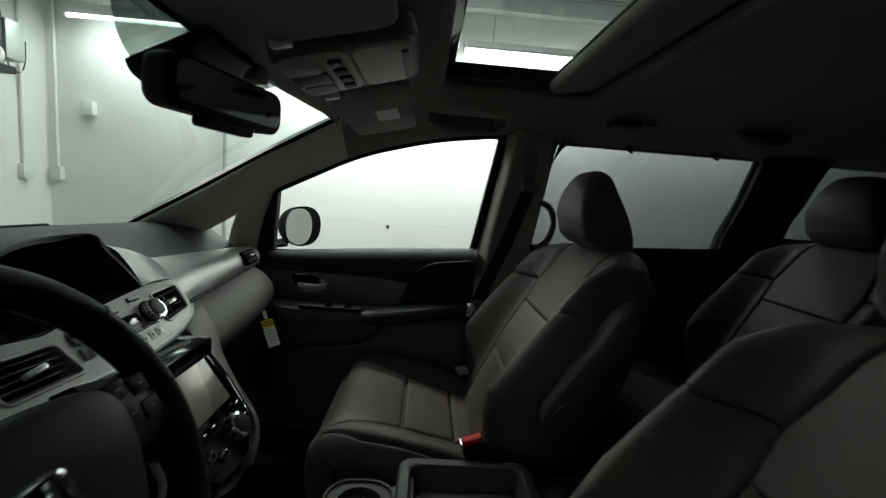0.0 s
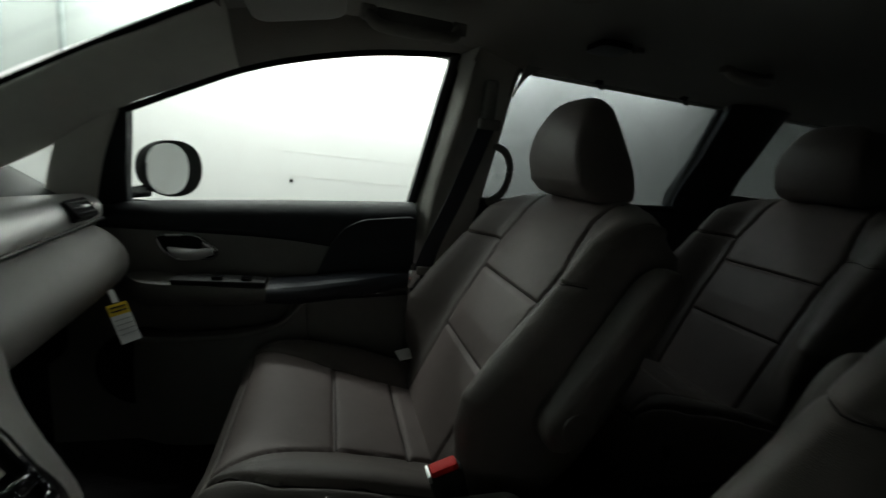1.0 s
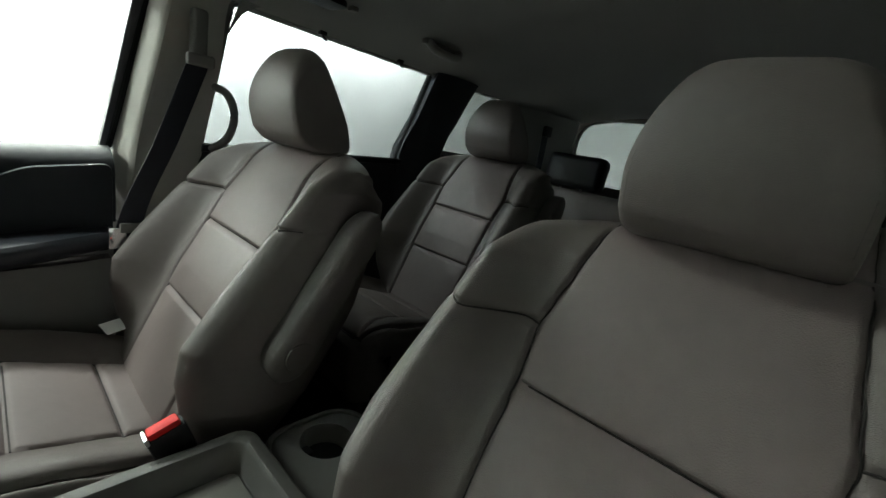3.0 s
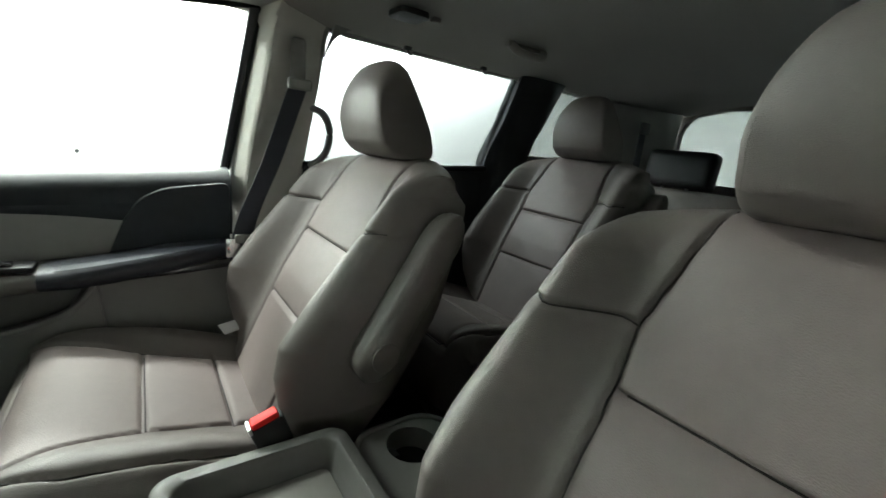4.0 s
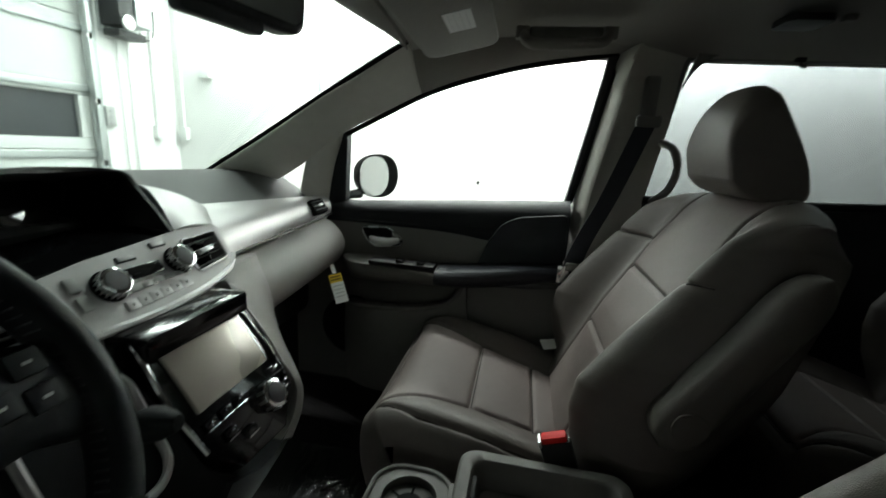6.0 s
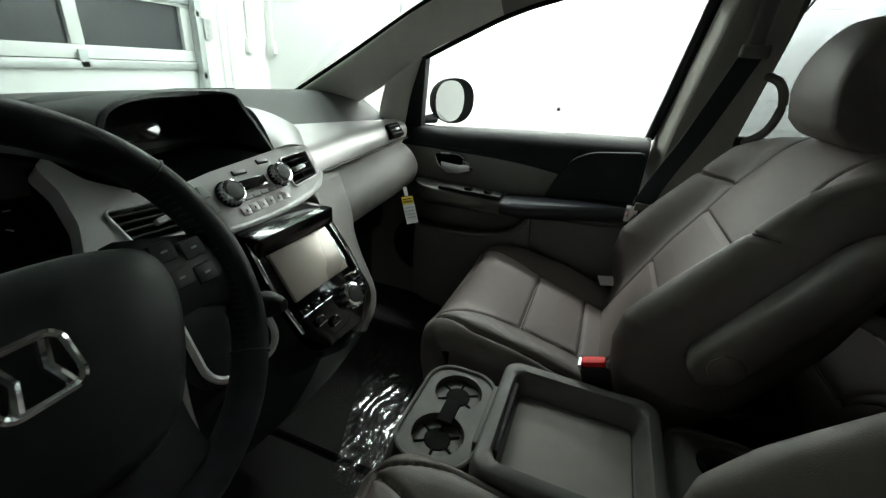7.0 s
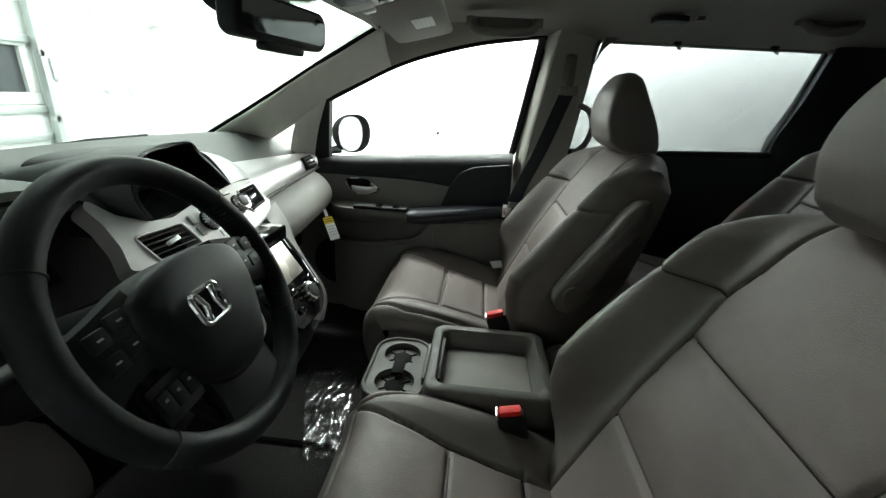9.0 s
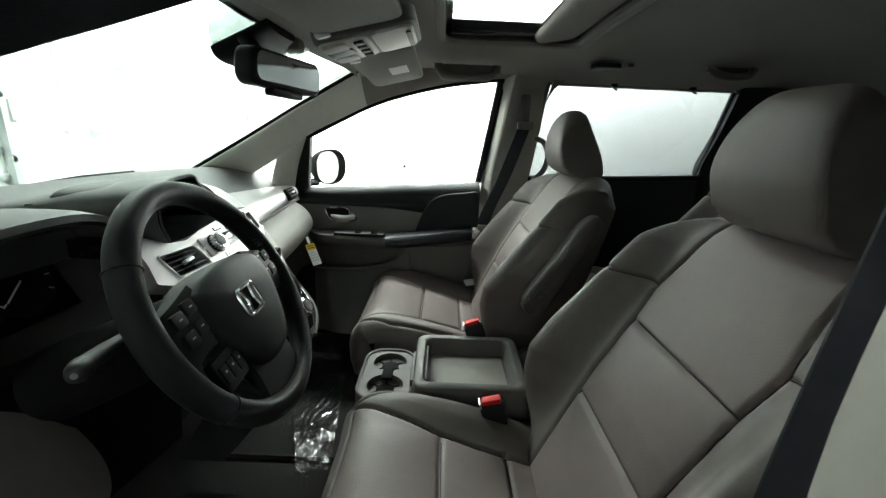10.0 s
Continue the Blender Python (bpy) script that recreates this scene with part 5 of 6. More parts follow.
# side vent at the door
SV = axes((-0.690, 0.632, 1.076), (0.05, 1, 0.02), (-0.8, 0, 1))
sv = part("vent", prism(rounded(0.066, 0.042, 0.008), 0.02, SV, 0.003), RUBBER, dash, "black side air vent with slats")
for k in range(3):
    part("slat", box(0, -0.012 + 0.012 * k, 0.001, 0.056, 0.0025, 0.006, 0.0008, 1, m=SV), DASH_TOP, sv)
part("tab", box(0.004, 0.0, 0.003, 0.018, 0.006, 0.006, 0.002, m=SV), SATIN_CHROME, sv, "small bright slide tab")
part("defrost_vent", box(-0.83, 0.70, 1.092, 0.03, 0.05, 0.012, 0.004), BLACK, dash)
# the shadow line between band and glovebox, laid in as a black bar
part("band_shadow", tube(smooth_line([(x + 0.004, y, z - 0.003) for x, y, z in lower], 30), 0.0035, 6), BLACK, dash, "black line for the shadow in the gap below the silver band")
# control panel: one silver plate with an opening for each vent
PAN = axes((-0.600, -0.005, 1.071), (0.0, 1, 0.0), (-0.615, 0, 0.788))     # x across, y up the face
RV = [(0.073, -0.019), (0.139, -0.011), (0.145, 0.037), (0.075, 0.034)]
LV = [(-0.197, -0.026), (-0.102, -0.030), (-0.112, 0.017), (-0.206, 0.023)]
face = [(-0.246, -0.018), (-0.213, -0.034), (-0.12, -0.040), (-0.036, -0.045), (0.03, -0.043), (0.085, -0.036), (0.135, -0.022), (0.152, -0.006), (0.158, 0.044), (0.148, 0.052), (0.075, 0.051), (0.0, 0.044), (-0.06, 0.039), (-0.115, 0.030), (-0.16, 0.037), (-0.20, 0.062), (-0.222, 0.095), (-0.234, 0.085), (-0.228, 0.056), (-0.232, 0.016)]
pan = part("control_panel", plate(soft(face, 0.006), [soft(RV, 0.008), soft(LV, 0.008)], 0.028, PAN), SILVER, dash, "satin silver control panel", angle=30)
part("lower_lip", tube(smooth_line([PAN @ Vector(p) for p in ((-0.225, -0.034, -0.006), (-0.12, -0.044, -0.003), (-0.036, -0.049, -0.002), (0.03, -0.047, -0.002), (0.085, -0.040, -0.003), (0.135, -0.026, -0.004), (0.158, -0.008, -0.006))], 30), 0.0055, 8), SILVER, pan)
part("under_shadow", box(-0.02, -0.075, -0.03, 0.24, 0.03, 0.05, 0.005, m=PAN), GLOSS_BLACK, pan)
vent(PAN, RV, 4, dash, SILVER)
vent(PAN, LV, 5, dash, SILVER, 0.55)
for x, y in ((-0.050, 0.001), (0.054, 0.007)):
    m = PAN @ pose(x, y, 0.0)
    part("dial_ring", disc(m @ pose(0, 0, 0.003), 0.0205, 0.006, 40, 0.0015), GLOSS_BLACK, pan, "dark seat of a dial")
    k = part("dial", disc(m @ pose(0, 0, 0.015), 0.0172, 0.014, 40, 0.002), CHROME, pan, "chrome-rimmed rotary dial")
    part("dial_cap", disc(m @ pose(0, 0, 0.0163), 0.0125, 0.003, 32, 0.001), DASH_TOP, k, "grey face of the dial")
    for q in range(18):
        part("knurl", box(0.0173, 0, 0.009, 0.0014, 0.0022, 0.011, m=m @ Matrix.Rotation(radians(20 * q), 4, "Z")), STEEL, k)
part("lcd_frame", prism(soft([(-0.030, -0.004), (0.031, -0.004), (0.033, 0.018), (-0.032, 0.018)], 0.003), 0.004, PAN @ pose(-0.003, 0, 0.0015), 0.0008), SWITCH_GREY, pan)
part("lcd", box(-0.003, 0.007, 0.002, 0.056, 0.016, 0.003, 0.001, m=PAN), SCREEN, pan, "small dark display")
for i in range(6):
    x = -0.040 + 0.0165 * i
    part("button", box(x, -0.029 + 0.0006 * i, 0.0, 0.0158, 0.0125, 0.004, 0.001, m=PAN), SILVER, pan, "satin preset button")
    part("button_mark", box(x, -0.029 + 0.0006 * i, 0.0021, 0.002, 0.004, 0.0004, m=PAN), BLACK, pan, smooth=False)
    part("button", box(x, -0.0125 + 0.0006 * i, 0.0004, 0.0152, 0.0062, 0.005, 0.0015, m=PAN), SWITCH_GREY, pan)
for x, y, w in ((-0.012, 0.0285, 0.026), (0.040, 0.0370, 0.024)):
    part("button_gap", box(x, y, 0.0, w, 0.0085, 0.003, 0.001, m=PAN), BLACK, pan)
    part("button", box(x, y + 0.0008, 0.0012, w - 0.003, 0.0058, 0.003, 0.0012, m=PAN), SILVER, pan)
for y in (0.014, -0.010):
    part("button", box(-0.085, y, 0.001, 0.013, 0.018, 0.005, 0.002, m=PAN), SWITCH_GREY, pan)
# display hood: a rounded lip, a grey shell running back into the top pad and a black lining
LIP = smooth_line([PAN @ Vector((-0.160, 0.038, 0.0)), (-0.612, -0.198, 1.145), (-0.612, -0.190, 1.193), (-0.640, -0.11, 1.206), (-0.685, 0.02, 1.199), (-0.708, 0.080, 1.188), (-0.706, 0.094, 1.168), (-0.675, 0.088, 1.143), PAN @ Vector((0.077, 0.050, 0.0))], 64)
CEN = np.array((-0.66, -0.06, 1.15))
shell_out, shell_in, lin_out, lin_in = [], [], [], []
for q in LIP:
    inward = (CEN - q) * np.array((0, 1, 1))
    inward /= max(1e-6, np.linalg.norm(inward))
    back_ = np.array((-0.93, q[1] * 1.02 + 0.01, 1.085 + (q[2] - 1.10) * 0.66))
    deep = np.array((-0.80, -0.06 + (q[1] + 0.06) * 0.86, 1.145 + (q[2] - 1.145) * 0.72))
    shell_out.append([tuple(q), tuple(q * 0.55 + back_ * 0.45 + np.array((0, 0, 0.006))), tuple(back_)])
    shell_in.append([tuple(v + inward * 0.004) for v in (q, q * 0.55 + back_ * 0.45, back_)])
    f0 = q + np.array((0.003, 0, 0.0)) + inward * 0.001
    lin_out.append([tuple(f0), tuple((f0 + deep) / 2 + inward * 0.004), tuple(deep)])
    lin_in.append([tuple(v + inward * 0.006) for v in (f0, (f0 + deep) / 2, deep)])
part("display_hood", slab(shell_out, shell_in), DASH_TOP, dash, "grey hood over the information display")
part("hood_lining", slab(lin_out, lin_in), BLACK, dash, "black lining of the display hood")
part("display_recess", box(-0.825, -0.06, 1.13, 0.02, 0.26, 0.07, 0.004), BLACK, dash)
part("display", box(0, 0, 0, 0.006, 0.21, 0.072, 0.002, m=axes((-0.795, -0.065, 1.142), (1, 0, 0.35), (0, 1, 0))), SCREEN, dash, "dark information screen")
part("recess_floor", strip([PAN @ Vector((-0.165, 0.036, -0.003)), PAN @ Vector((-0.06, 0.037, -0.003)), PAN @ Vector((0.080, 0.049, -0.003))], [(-0.80, -0.20, 1.108), (-0.80, -0.06, 1.106), (-0.80, 0.085, 1.108)], (0, 0, 0.004), (0, 0, -0.03), 14, 6), GLOSS_BLACK, dash, "dark shelf before the display")
# silver shoulder between the hood and the band
part("silver_shoulder", strip([PAN @ Vector((0.081, 0.052, -0.001)), (-0.672, 0.094, 1.146), (-0.705, 0.100, 1.168), (-0.77, 0.108, 1.165)], [PAN @ Vector((0.156, 0.046, -0.002)), (-0.665, 0.185, 1.116), (-0.71, 0.225, 1.123), (-0.785, 0.26, 1.122)], (0.002, 0, 0.006), (-0.01, 0, -0.03), 20, 10), SILVER, dash, "satin silver shoulder beside the display")
# instrument hood and cluster before the driver
hood_out, hood_in, hood_low = [], [], []
for y in np.linspace(-0.62, -0.15, 24):
    v = abs(y + 0.375) / 0.235
    r = smooth_line([(-0.98, 1.135), (-0.84, 1.170 - 0.03 * v ** 3), (-0.70 - 0.02 * v * v, 1.184 - 0.06 * v ** 2.4), (-0.635 - 0.05 * v * v, 1.183 - 0.09 * v ** 2.4)], 14)
    hood_out.append([(float(x), float(y), float(z)) for x, z in r])
    hood_in.append([(float(x), float(y), float(z) - 0.010) for x, z in r])
    hood_low.append([(float(x) - 0.003, float(y), float(z) - 0.016) for x, z in r])
part("cluster_hood", slab(hood_out, hood_in), DASH_TOP, dash, "grey hood over the instruments")
part("hood_lining", slab([[(x - 0.003, y, z - 0.0005) for x, y, z in r] for r in hood_in], hood_low), RUBBER, dash, "black lining under the hood")
part("cluster_backing", strip([(-0.86, -0.62, 1.14), (-0.86, -0.18, 1.14)], [(-0.78, -0.62, 0.99), (-0.78, -0.18, 0.99)], (0, 0, 0), (-0.03, 0, 0), 4, 4), RUBBER, dash)
for y in (-0.52, -0.34, -0.26):
    g = part("gauge", disc(axes((-0.80, y, 1.055), (0, 1, 0), (-0.45, 0, 0.9)), 0.055, 0.006, 40, 0.002), BLACK, dash, "black round gauge")
    gm = axes((-0.799, y, 1.055), (0, 1, 0), (-0.45, 0, 0.9))
    for k in range(9):
        a = radians(215 - 31 * k)
        part("tick", box(0.046, 0, 0.001, 0.008, 0.002, 0.001, m=gm @ Matrix.Rotation(a, 4, "Z")), WHITE_PAPER, g)
    part("needle", box(0.02, 0, 0.004, 0.045, 0.003, 0.002, 0.001, 1, m=gm @ Matrix.Rotation(radians(215), 4, "Z")), WHITE_PAPER, g, "white needle")
part("cluster_face", strip([(-0.735, -0.66, 1.10), (-0.70, -0.64, 1.0)], [(-0.735, -0.60, 1.10), (-0.70, -0.58, 1.0)], (0, 0, 0), (-0.05, 0, 0), 4, 4), RUBBER, dash)
# lower driver side: knee panel and column shroud
part("knee_panel", strip([(-0.70, -0.72, 1.0), (-0.69, -0.55, 0.99), (-0.68, -0.43, 0.955), (-0.68, -0.34, 0.86)], [(-0.70, -0.72, 0.66), (-0.69, -0.55, 0.66), (-0.68, -0.43, 0.66), (-0.68, -0.31, 0.70)], (0.02, 0, 0), (-0.05, 0, 0), 20, 10), DASH_SOFT, dash, "warm grey knee panel under the wheel")
part("column_panel", strip([(-0.70, -0.46, 0.98), (-0.68, -0.3, 0.97), (-0.64, -0.14, 0.98)], [(-0.74, -0.46, 0.68), (-0.72, -0.3, 0.66), (-0.68, -0.12, 0.66)], (0.0, 0, 0), (-0.05, 0, 0), 12, 8), RUBBER, dash)
part("side_panel", strip([(-0.98, -0.72, 1.10), (-0.72, -0.72, 1.09)], [(-0.98, -0.72, 0.66), (-0.70, -0.72, 0.66)], (0, -0.01, 0), (0, 0.04, 0), 6, 6), DASH_SOFT, dash)
# centre stack below: screen, black controls, dial
ST = axes((-0.515, 0.002, 0.965), (0.0, 1, 0.0), (-0.57, 0, 0.82))
st = part("stereo_fascia", prism([(-0.086, 0.07), (0.088, 0.07), (0.096, -0.03), (0.09, -0.095), (0.035, -0.135), (-0.05, -0.13), (-0.085, -0.09)], 0.05, ST, 0.005), GLOSS_BLACK, dash, "gloss black centre stack")
part("screen", box(0, 0.0, 0.002, 0.132, 0.086, 0.008, 0.003, m=ST), FILM, st, "touch screen under pale protective film")
part("disc_slot", box(0.0, 0.056, 0.002, 0.14, 0.005, 0.006, 0.002, m=ST), BLACK, st)
for s_ in (-1, 1):
    part("fascia_trim", tube([ST @ Vector(p) for p in ((s_ * 0.084, 0.066, 0.004), (s_ * 0.091, -0.02, 0.004), (s_ * 0.084, -0.085, 0.004))], 0.003, 8), CHROME, st)
part("eject_button", disc(ST @ pose(-0.072, 0.056, 0.006), 0.010, 0.008, 20, 0.002), CHROME, st)
part("power_button", disc(ST @ pose(0.075, 0.062, 0.006), 0.008, 0.008, 20, 0.002), CHROME, st)
kd = part("volume_dial", disc(ST @ pose(0.036, -0.085, 0.016), 0.021, 0.016, 36, 0.004), CHROME, st, "chrome rotary dial")
part("dial_cap", disc(ST @ pose(0.036, -0.085, 0.018), 0.015, 0.004, 28, 0.001), BLACK, kd)
for q in range(10):
    part("knurl", box(0.0212, 0, 0.008, 0.0018, 0.004, 0.012, m=ST @ pose(0.036, -0.085, 0) @ Matrix.Rotation(radians(36 * q), 4, "Z")), STEEL, kd)
for x, y in ((-0.06, -0.06), (-0.035, -0.06), (-0.01, -0.06), (0.068, -0.06), (-0.045, -0.085), (-0.02, -0.1), (0.07, -0.085)):
    part("button", box(x, y, 0.003, 0.019, 0.010, 0.006, 0.002, m=ST), GLOSS_BLACK, st)
    part("button_edge", box(x, y - 0.0065, 0.004, 0.019, 0.0018, 0.005, m=ST), CHROME, st)
part("fascia_recess", box(-0.555, 0.0, 1.015, 0.06, 0.17, 0.03, 0.006), GLOSS_BLACK, dash)
# curved grey side of the stack, flowing up to the glovebox
part("fascia_cheek", strip([(-0.615, 0.150, 1.035), (-0.565, 0.105, 1.015), (-0.51, 0.098, 0.95), (-0.462, 0.100, 0.885), (-0.446, 0.07, 0.852), (-0.443, 0.03, 0.835)], [(-0.67, 0.31, 1.02), (-0.635, 0.31, 0.955), (-0.60, 0.255, 0.905), (-0.535, 0.17, 0.86), (-0.49, 0.12, 0.825), (-0.47, 0.06, 0.80)], (0.016, 0.008, 0.004), (-0.08, 0, 0), 26, 10), DASH_SOFT, dash, "curved warm grey side of the stack")
part("fascia_cheek", strip([(-0.565, -0.10, 1.015), (-0.51, -0.09, 0.95), (-0.465, -0.087, 0.885), (-0.446, -0.06, 0.852)], [(-0.62, -0.17, 1.0), (-0.58, -0.15, 0.93), (-0.54, -0.14, 0.86), (-0.50, -0.10, 0.81)], (0.008, 0, 0), (-0.05, 0, 0), 22, 8), BLACK, dash)
part("fascia_foot", strip([(-0.445, -0.07, 0.85), (-0.44, 0.0, 0.83), (-0.445, 0.08, 0.85)], [(-0.60, -0.12, 0.60), (-0.60, 0.0, 0.60), (-0.60, 0.12, 0.60)], (0.02, 0, 0), (-0.1, 0, 0), 12, 8), BLACK, dash)
# gear lever gate beside the column
gt = part("shift_gate", prism(rounded(0.12, 0.15, 0.03), 0.03, axes((-0.525, -0.155, 0.945), (0.1, 1, 0), (-0.5, 0, 0.85)), 0.005), BLACK, dash)
part("gate_trim", tube([axes((-0.522, -0.155, 0.945), (0.1, 1, 0), (-0.5, 0, 0.85)) @ Vector((x, y, 0.002)) for x, y in rounded(0.105, 0.135, 0.03)], 0.005, 8, closed=True), SILVER, gt)
part("gear_lever", tube(smooth_line([(-0.52, -0.15, 0.955), (-0.475, -0.14, 0.975), (-0.445, -0.135, 0.98)], 10), [0.008, 0.008, 0.009, 0.01, 0.013, 0.016, 0.017, 0.016, 0.013, 0.008], 12), HUB_SKIN, gt, "black gear lever")

# paper tag under the glovebox
tg = thing("paper_tag", "yellow and white paper tag hanging below the glovebox", "tag", "", (-0.608, 0.565, 0.885))
tg.scale = [0.88 * K] * 3
tg.rotation_euler = (radians(-28), 0, radians(60))
part("strap", box(0, 0, 0.04, 0.014, 0.001, 0.03), WHITE_PAPER, tg, smooth=False)
part("header", box(0.0, 0, 0.010, 0.045, 0.0015, 0.026), YELLOW_PAPER, tg, "yellow warning band", smooth=False)
part("card", box(0.0, 0, -0.035, 0.045, 0.0012, 0.064), WHITE_PAPER, tg, smooth=False)
for k in range(2):
    part("print_bar", box(0.0, -0.0012, 0.015 - 0.009 * k, 0.034, 0.001, 0.003), BLACK, tg, smooth=False)
for k in range(4):
    part("print_bar", box(0.0, -0.0012, -0.014 - 0.011 * k, 0.035, 0.001, 0.002), GREY_PRINT, tg, smooth=False)
# wiper at the windscreen's foot
wp = thing("wiper", "black windscreen wiper lying on the glass", "wiper", "", (0, 0, 0))
part("arm", tube([(-1.25, YC + 0.1, 1.118), (-1.2, YC + 0.32, 1.138), (-1.16, YC + 0.48, 1.14)], 0.005, 8), BLACK, wp)
part("blade", tube([(-1.235, YC - 0.25, 1.126), (-1.225, YC + 0.1, 1.13), (-1.15, YC + 0.5, 1.136)], 0.004, 8), RUBBER, wp)

# ---- steering wheel ----
WC = Vector((-0.408, -0.378, 1.095))
wheel = thing("steering_wheel", "black leather steering wheel with silver spoke trim", "steering wheel", "", WC)
wheel.scale = [0.88 * K] * 3
wheel.rotation_euler = axes((0, 0, 0), (-0.05, 1, 0), (-0.478, 0, 0.878)).to_euler()      # x to the passenger, y up the rim, z to the driver
R = 0.165
part("rim", tube([(R * math.cos(a), R * math.sin(a), 0.0) for a in np.linspace(0, 2 * math.pi, 73)[:-1]], 0.0165, 16, closed=True, flat=1.12), WHEEL_SKIN, wheel, "stitched black leather rim")
for a in (35, 145, 215, 325):
    m = Matrix.Rotation(radians(a), 4, "Z")
    part("rim_seam", tube([m @ Vector((R + 0.0172 * math.cos(q), 0, 0.0172 * 1.12 * math.sin(q))) for q in np.linspace(0, 2 * math.pi, 20)[:-1]], 0.0012, 6, closed=True), BLACK, wheel)
for k in range(26):
    a = radians(-32 + 2.6 * k)
    part("stitch", tube([((R - 0.013) * math.cos(a), (R - 0.013) * math.sin(a), 0.012), ((R - 0.0175) * math.cos(a + 0.012), (R - 0.0175) * math.sin(a + 0.012), 0.004)], 0.0008, 5), DOOR_BLACK, wheel)
hubp = [(-0.083, 0.042), (-0.05, 0.056), (0, 0.061), (0.05, 0.056), (0.083, 0.042), (0.088, 0.01), (0.07, -0.035), (0.04, -0.075), (0.0, -0.085), (-0.04, -0.075), (-0.07, -0.035), (-0.088, 0.01)]
hp = smooth_line([(x, y, 0) for x, y in hubp + hubp[:1]], 61)[:-1]
rows = []
for s, z in ((1.0, -0.035), (1.0, 0.0), (0.985, 0.012), (0.94, 0.020), (0.82, 0.027), (0.6, 0.032), (0.3, 0.034), (0.02, 0.0345)):
    rows.append([(x * s * 1.12, y * s * 1.1 - 0.012, z) for x, y, _ in hp])
bm, vs = sheet(rows, closed_v=True)
bm.faces.new(vs[0][::-1])
bm.faces.new(vs[-1])
part("hub", bm, HUB_SKIN, wheel, "black airbag cover", angle=60)
for s in (-1, 1):
    sp = part("spoke", strip([(s * 0.075, 0.05, 0.008), (s * 0.115, 0.04, 0.006), (s * 0.152, 0.032, 0.0)], [(s * 0.07, -0.03, 0.008), (s * 0.115, -0.03, 0.006), (s * 0.152, -0.045, 0.0)], (0, 0, 0.008), (0, 0, -0.022), 10, 8), HUB_SKIN, wheel)
    part("spoke_trim", strip([(s * 0.086, -0.03, -0.006), (s * 0.076, -0.063, -0.012), (s * 0.061, -0.098, -0.012), (s * 0.050, -0.128, -0.009)], [(s * 0.090, -0.031, -0.007), (s * 0.083, -0.066, -0.013), (s * 0.070, -0.101, -0.013), (s * 0.061, -0.130, -0.010)], (0, 0, 0.003), (0, 0, -0.010), 12, 5), SILVER if s > 0 else HUB_SKIN, sp, "silver spoke trim" if s > 0 else "")
    for k, (bx, by) in enumerate(((0.102, 0.028), (0.128, 0.022), (0.104, 0.002), (0.128, -0.003))):
        part("button", box(s * bx, by, 0.0125, 0.021, 0.018, 0.006, 0.0025), HUB_SKIN, sp)
        part("button_mark", box(s * bx, by, 0.0158, 0.006, 0.002, 0.0008), GREY_PRINT, sp, smooth=False)
part("lower_spoke", strip([(-0.06, -0.06, 0.006), (-0.055, -0.11, 0.004), (-0.06, -0.152, 0.0)], [(0.06, -0.06, 0.006), (0.055, -0.11, 0.004), (0.06, -0.152, 0.0)], (0, 0, 0.004), (0, 0, -0.02), 8, 8), BLACK, wheel)
bp = part("button_pod", box(-0.098, -0.062, 0.004, 0.058, 0.046, 0.014, 0.006), BLACK, wheel)
for k in range(3):
    part("button", box(-0.115 + 0.017 * k, -0.062, 0.0115, 0.015, 0.024, 0.004, 0.0018), HUB_SKIN, bp)
    part("button_mark", box(-0.115 + 0.017 * k, -0.059, 0.0138, 0.004, 0.003, 0.0006), GREY_PRINT, bp, smooth=False)
# the mark becomes a plain bright ring with two uprights
BX, BY = -0.021, -0.008
em = part("badge", prism(rounded(0.046, 0.038, 0.008), 0.002, pose(BX, BY, 0.0345), 0.0005), HUB_SKIN, wheel, "plain bright metal badge")
part("badge_ring", tube([(BX + x, BY + y, 0.036) for x, y in rounded(0.046, 0.038, 0.009)], 0.0034, 8, closed=True), CHROME, em)
for s in (-1, 1):
    part("badge_upright", tube([(BX + s * 0.014, BY + 0.016, 0.036), (BX + s * 0.009, BY, 0.0365), (BX + s * 0.0145, BY - 0.016, 0.036)], 0.004, 8), CHROME, em)
col = thing("steering_column", "black steering column shroud with stalks", "steering column", "", (0, 0, 0))
part("shroud", tube(smooth_line([tuple(WC + Vector((-0.03, 0, -0.02))), tuple(WC + Vector((-0.12, 0, -0.07))), tuple(WC + Vector((-0.24, 0, -0.13)))], 10), [0.042, 0.044, 0.046, 0.048, 0.05, 0.052, 0.053, 0.054, 0.055, 0.055], 20, flat=0.9), RUBBER, col)
st1 = part("stalk", tube([(-0.51, -0.40, 1.06), (-0.49, -0.48, 1.075), (-0.473, -0.527, 1.084)], [0.007, 0.0085, 0.0105], 16), BLACK, col, "black indicator stalk")
part("stalk_tip", tube([(-0.474, -0.524, 1.084), (-0.469, -0.534, 1.0855), (-0.466, -0.540, 1.0865), (-0.4645, -0.543, 1.087)], [0.0108, 0.0105, 0.0085, 0.004], 16), BODY_DARK, st1)
part("tip_mark", disc(axes((-0.4642, -0.5437, 1.0872), (1, 0.5, 0), (0, 0, 1)), 0.003, 0.002, 16), GREY_PRINT, st1)
part("stalk", tube([(-0.50, -0.30, 1.05), (-0.49, -0.22, 1.05), (-0.48, -0.175, 1.05)], [0.007, 0.008, 0.010], 12), BLACK, col, "black wiper stalk")

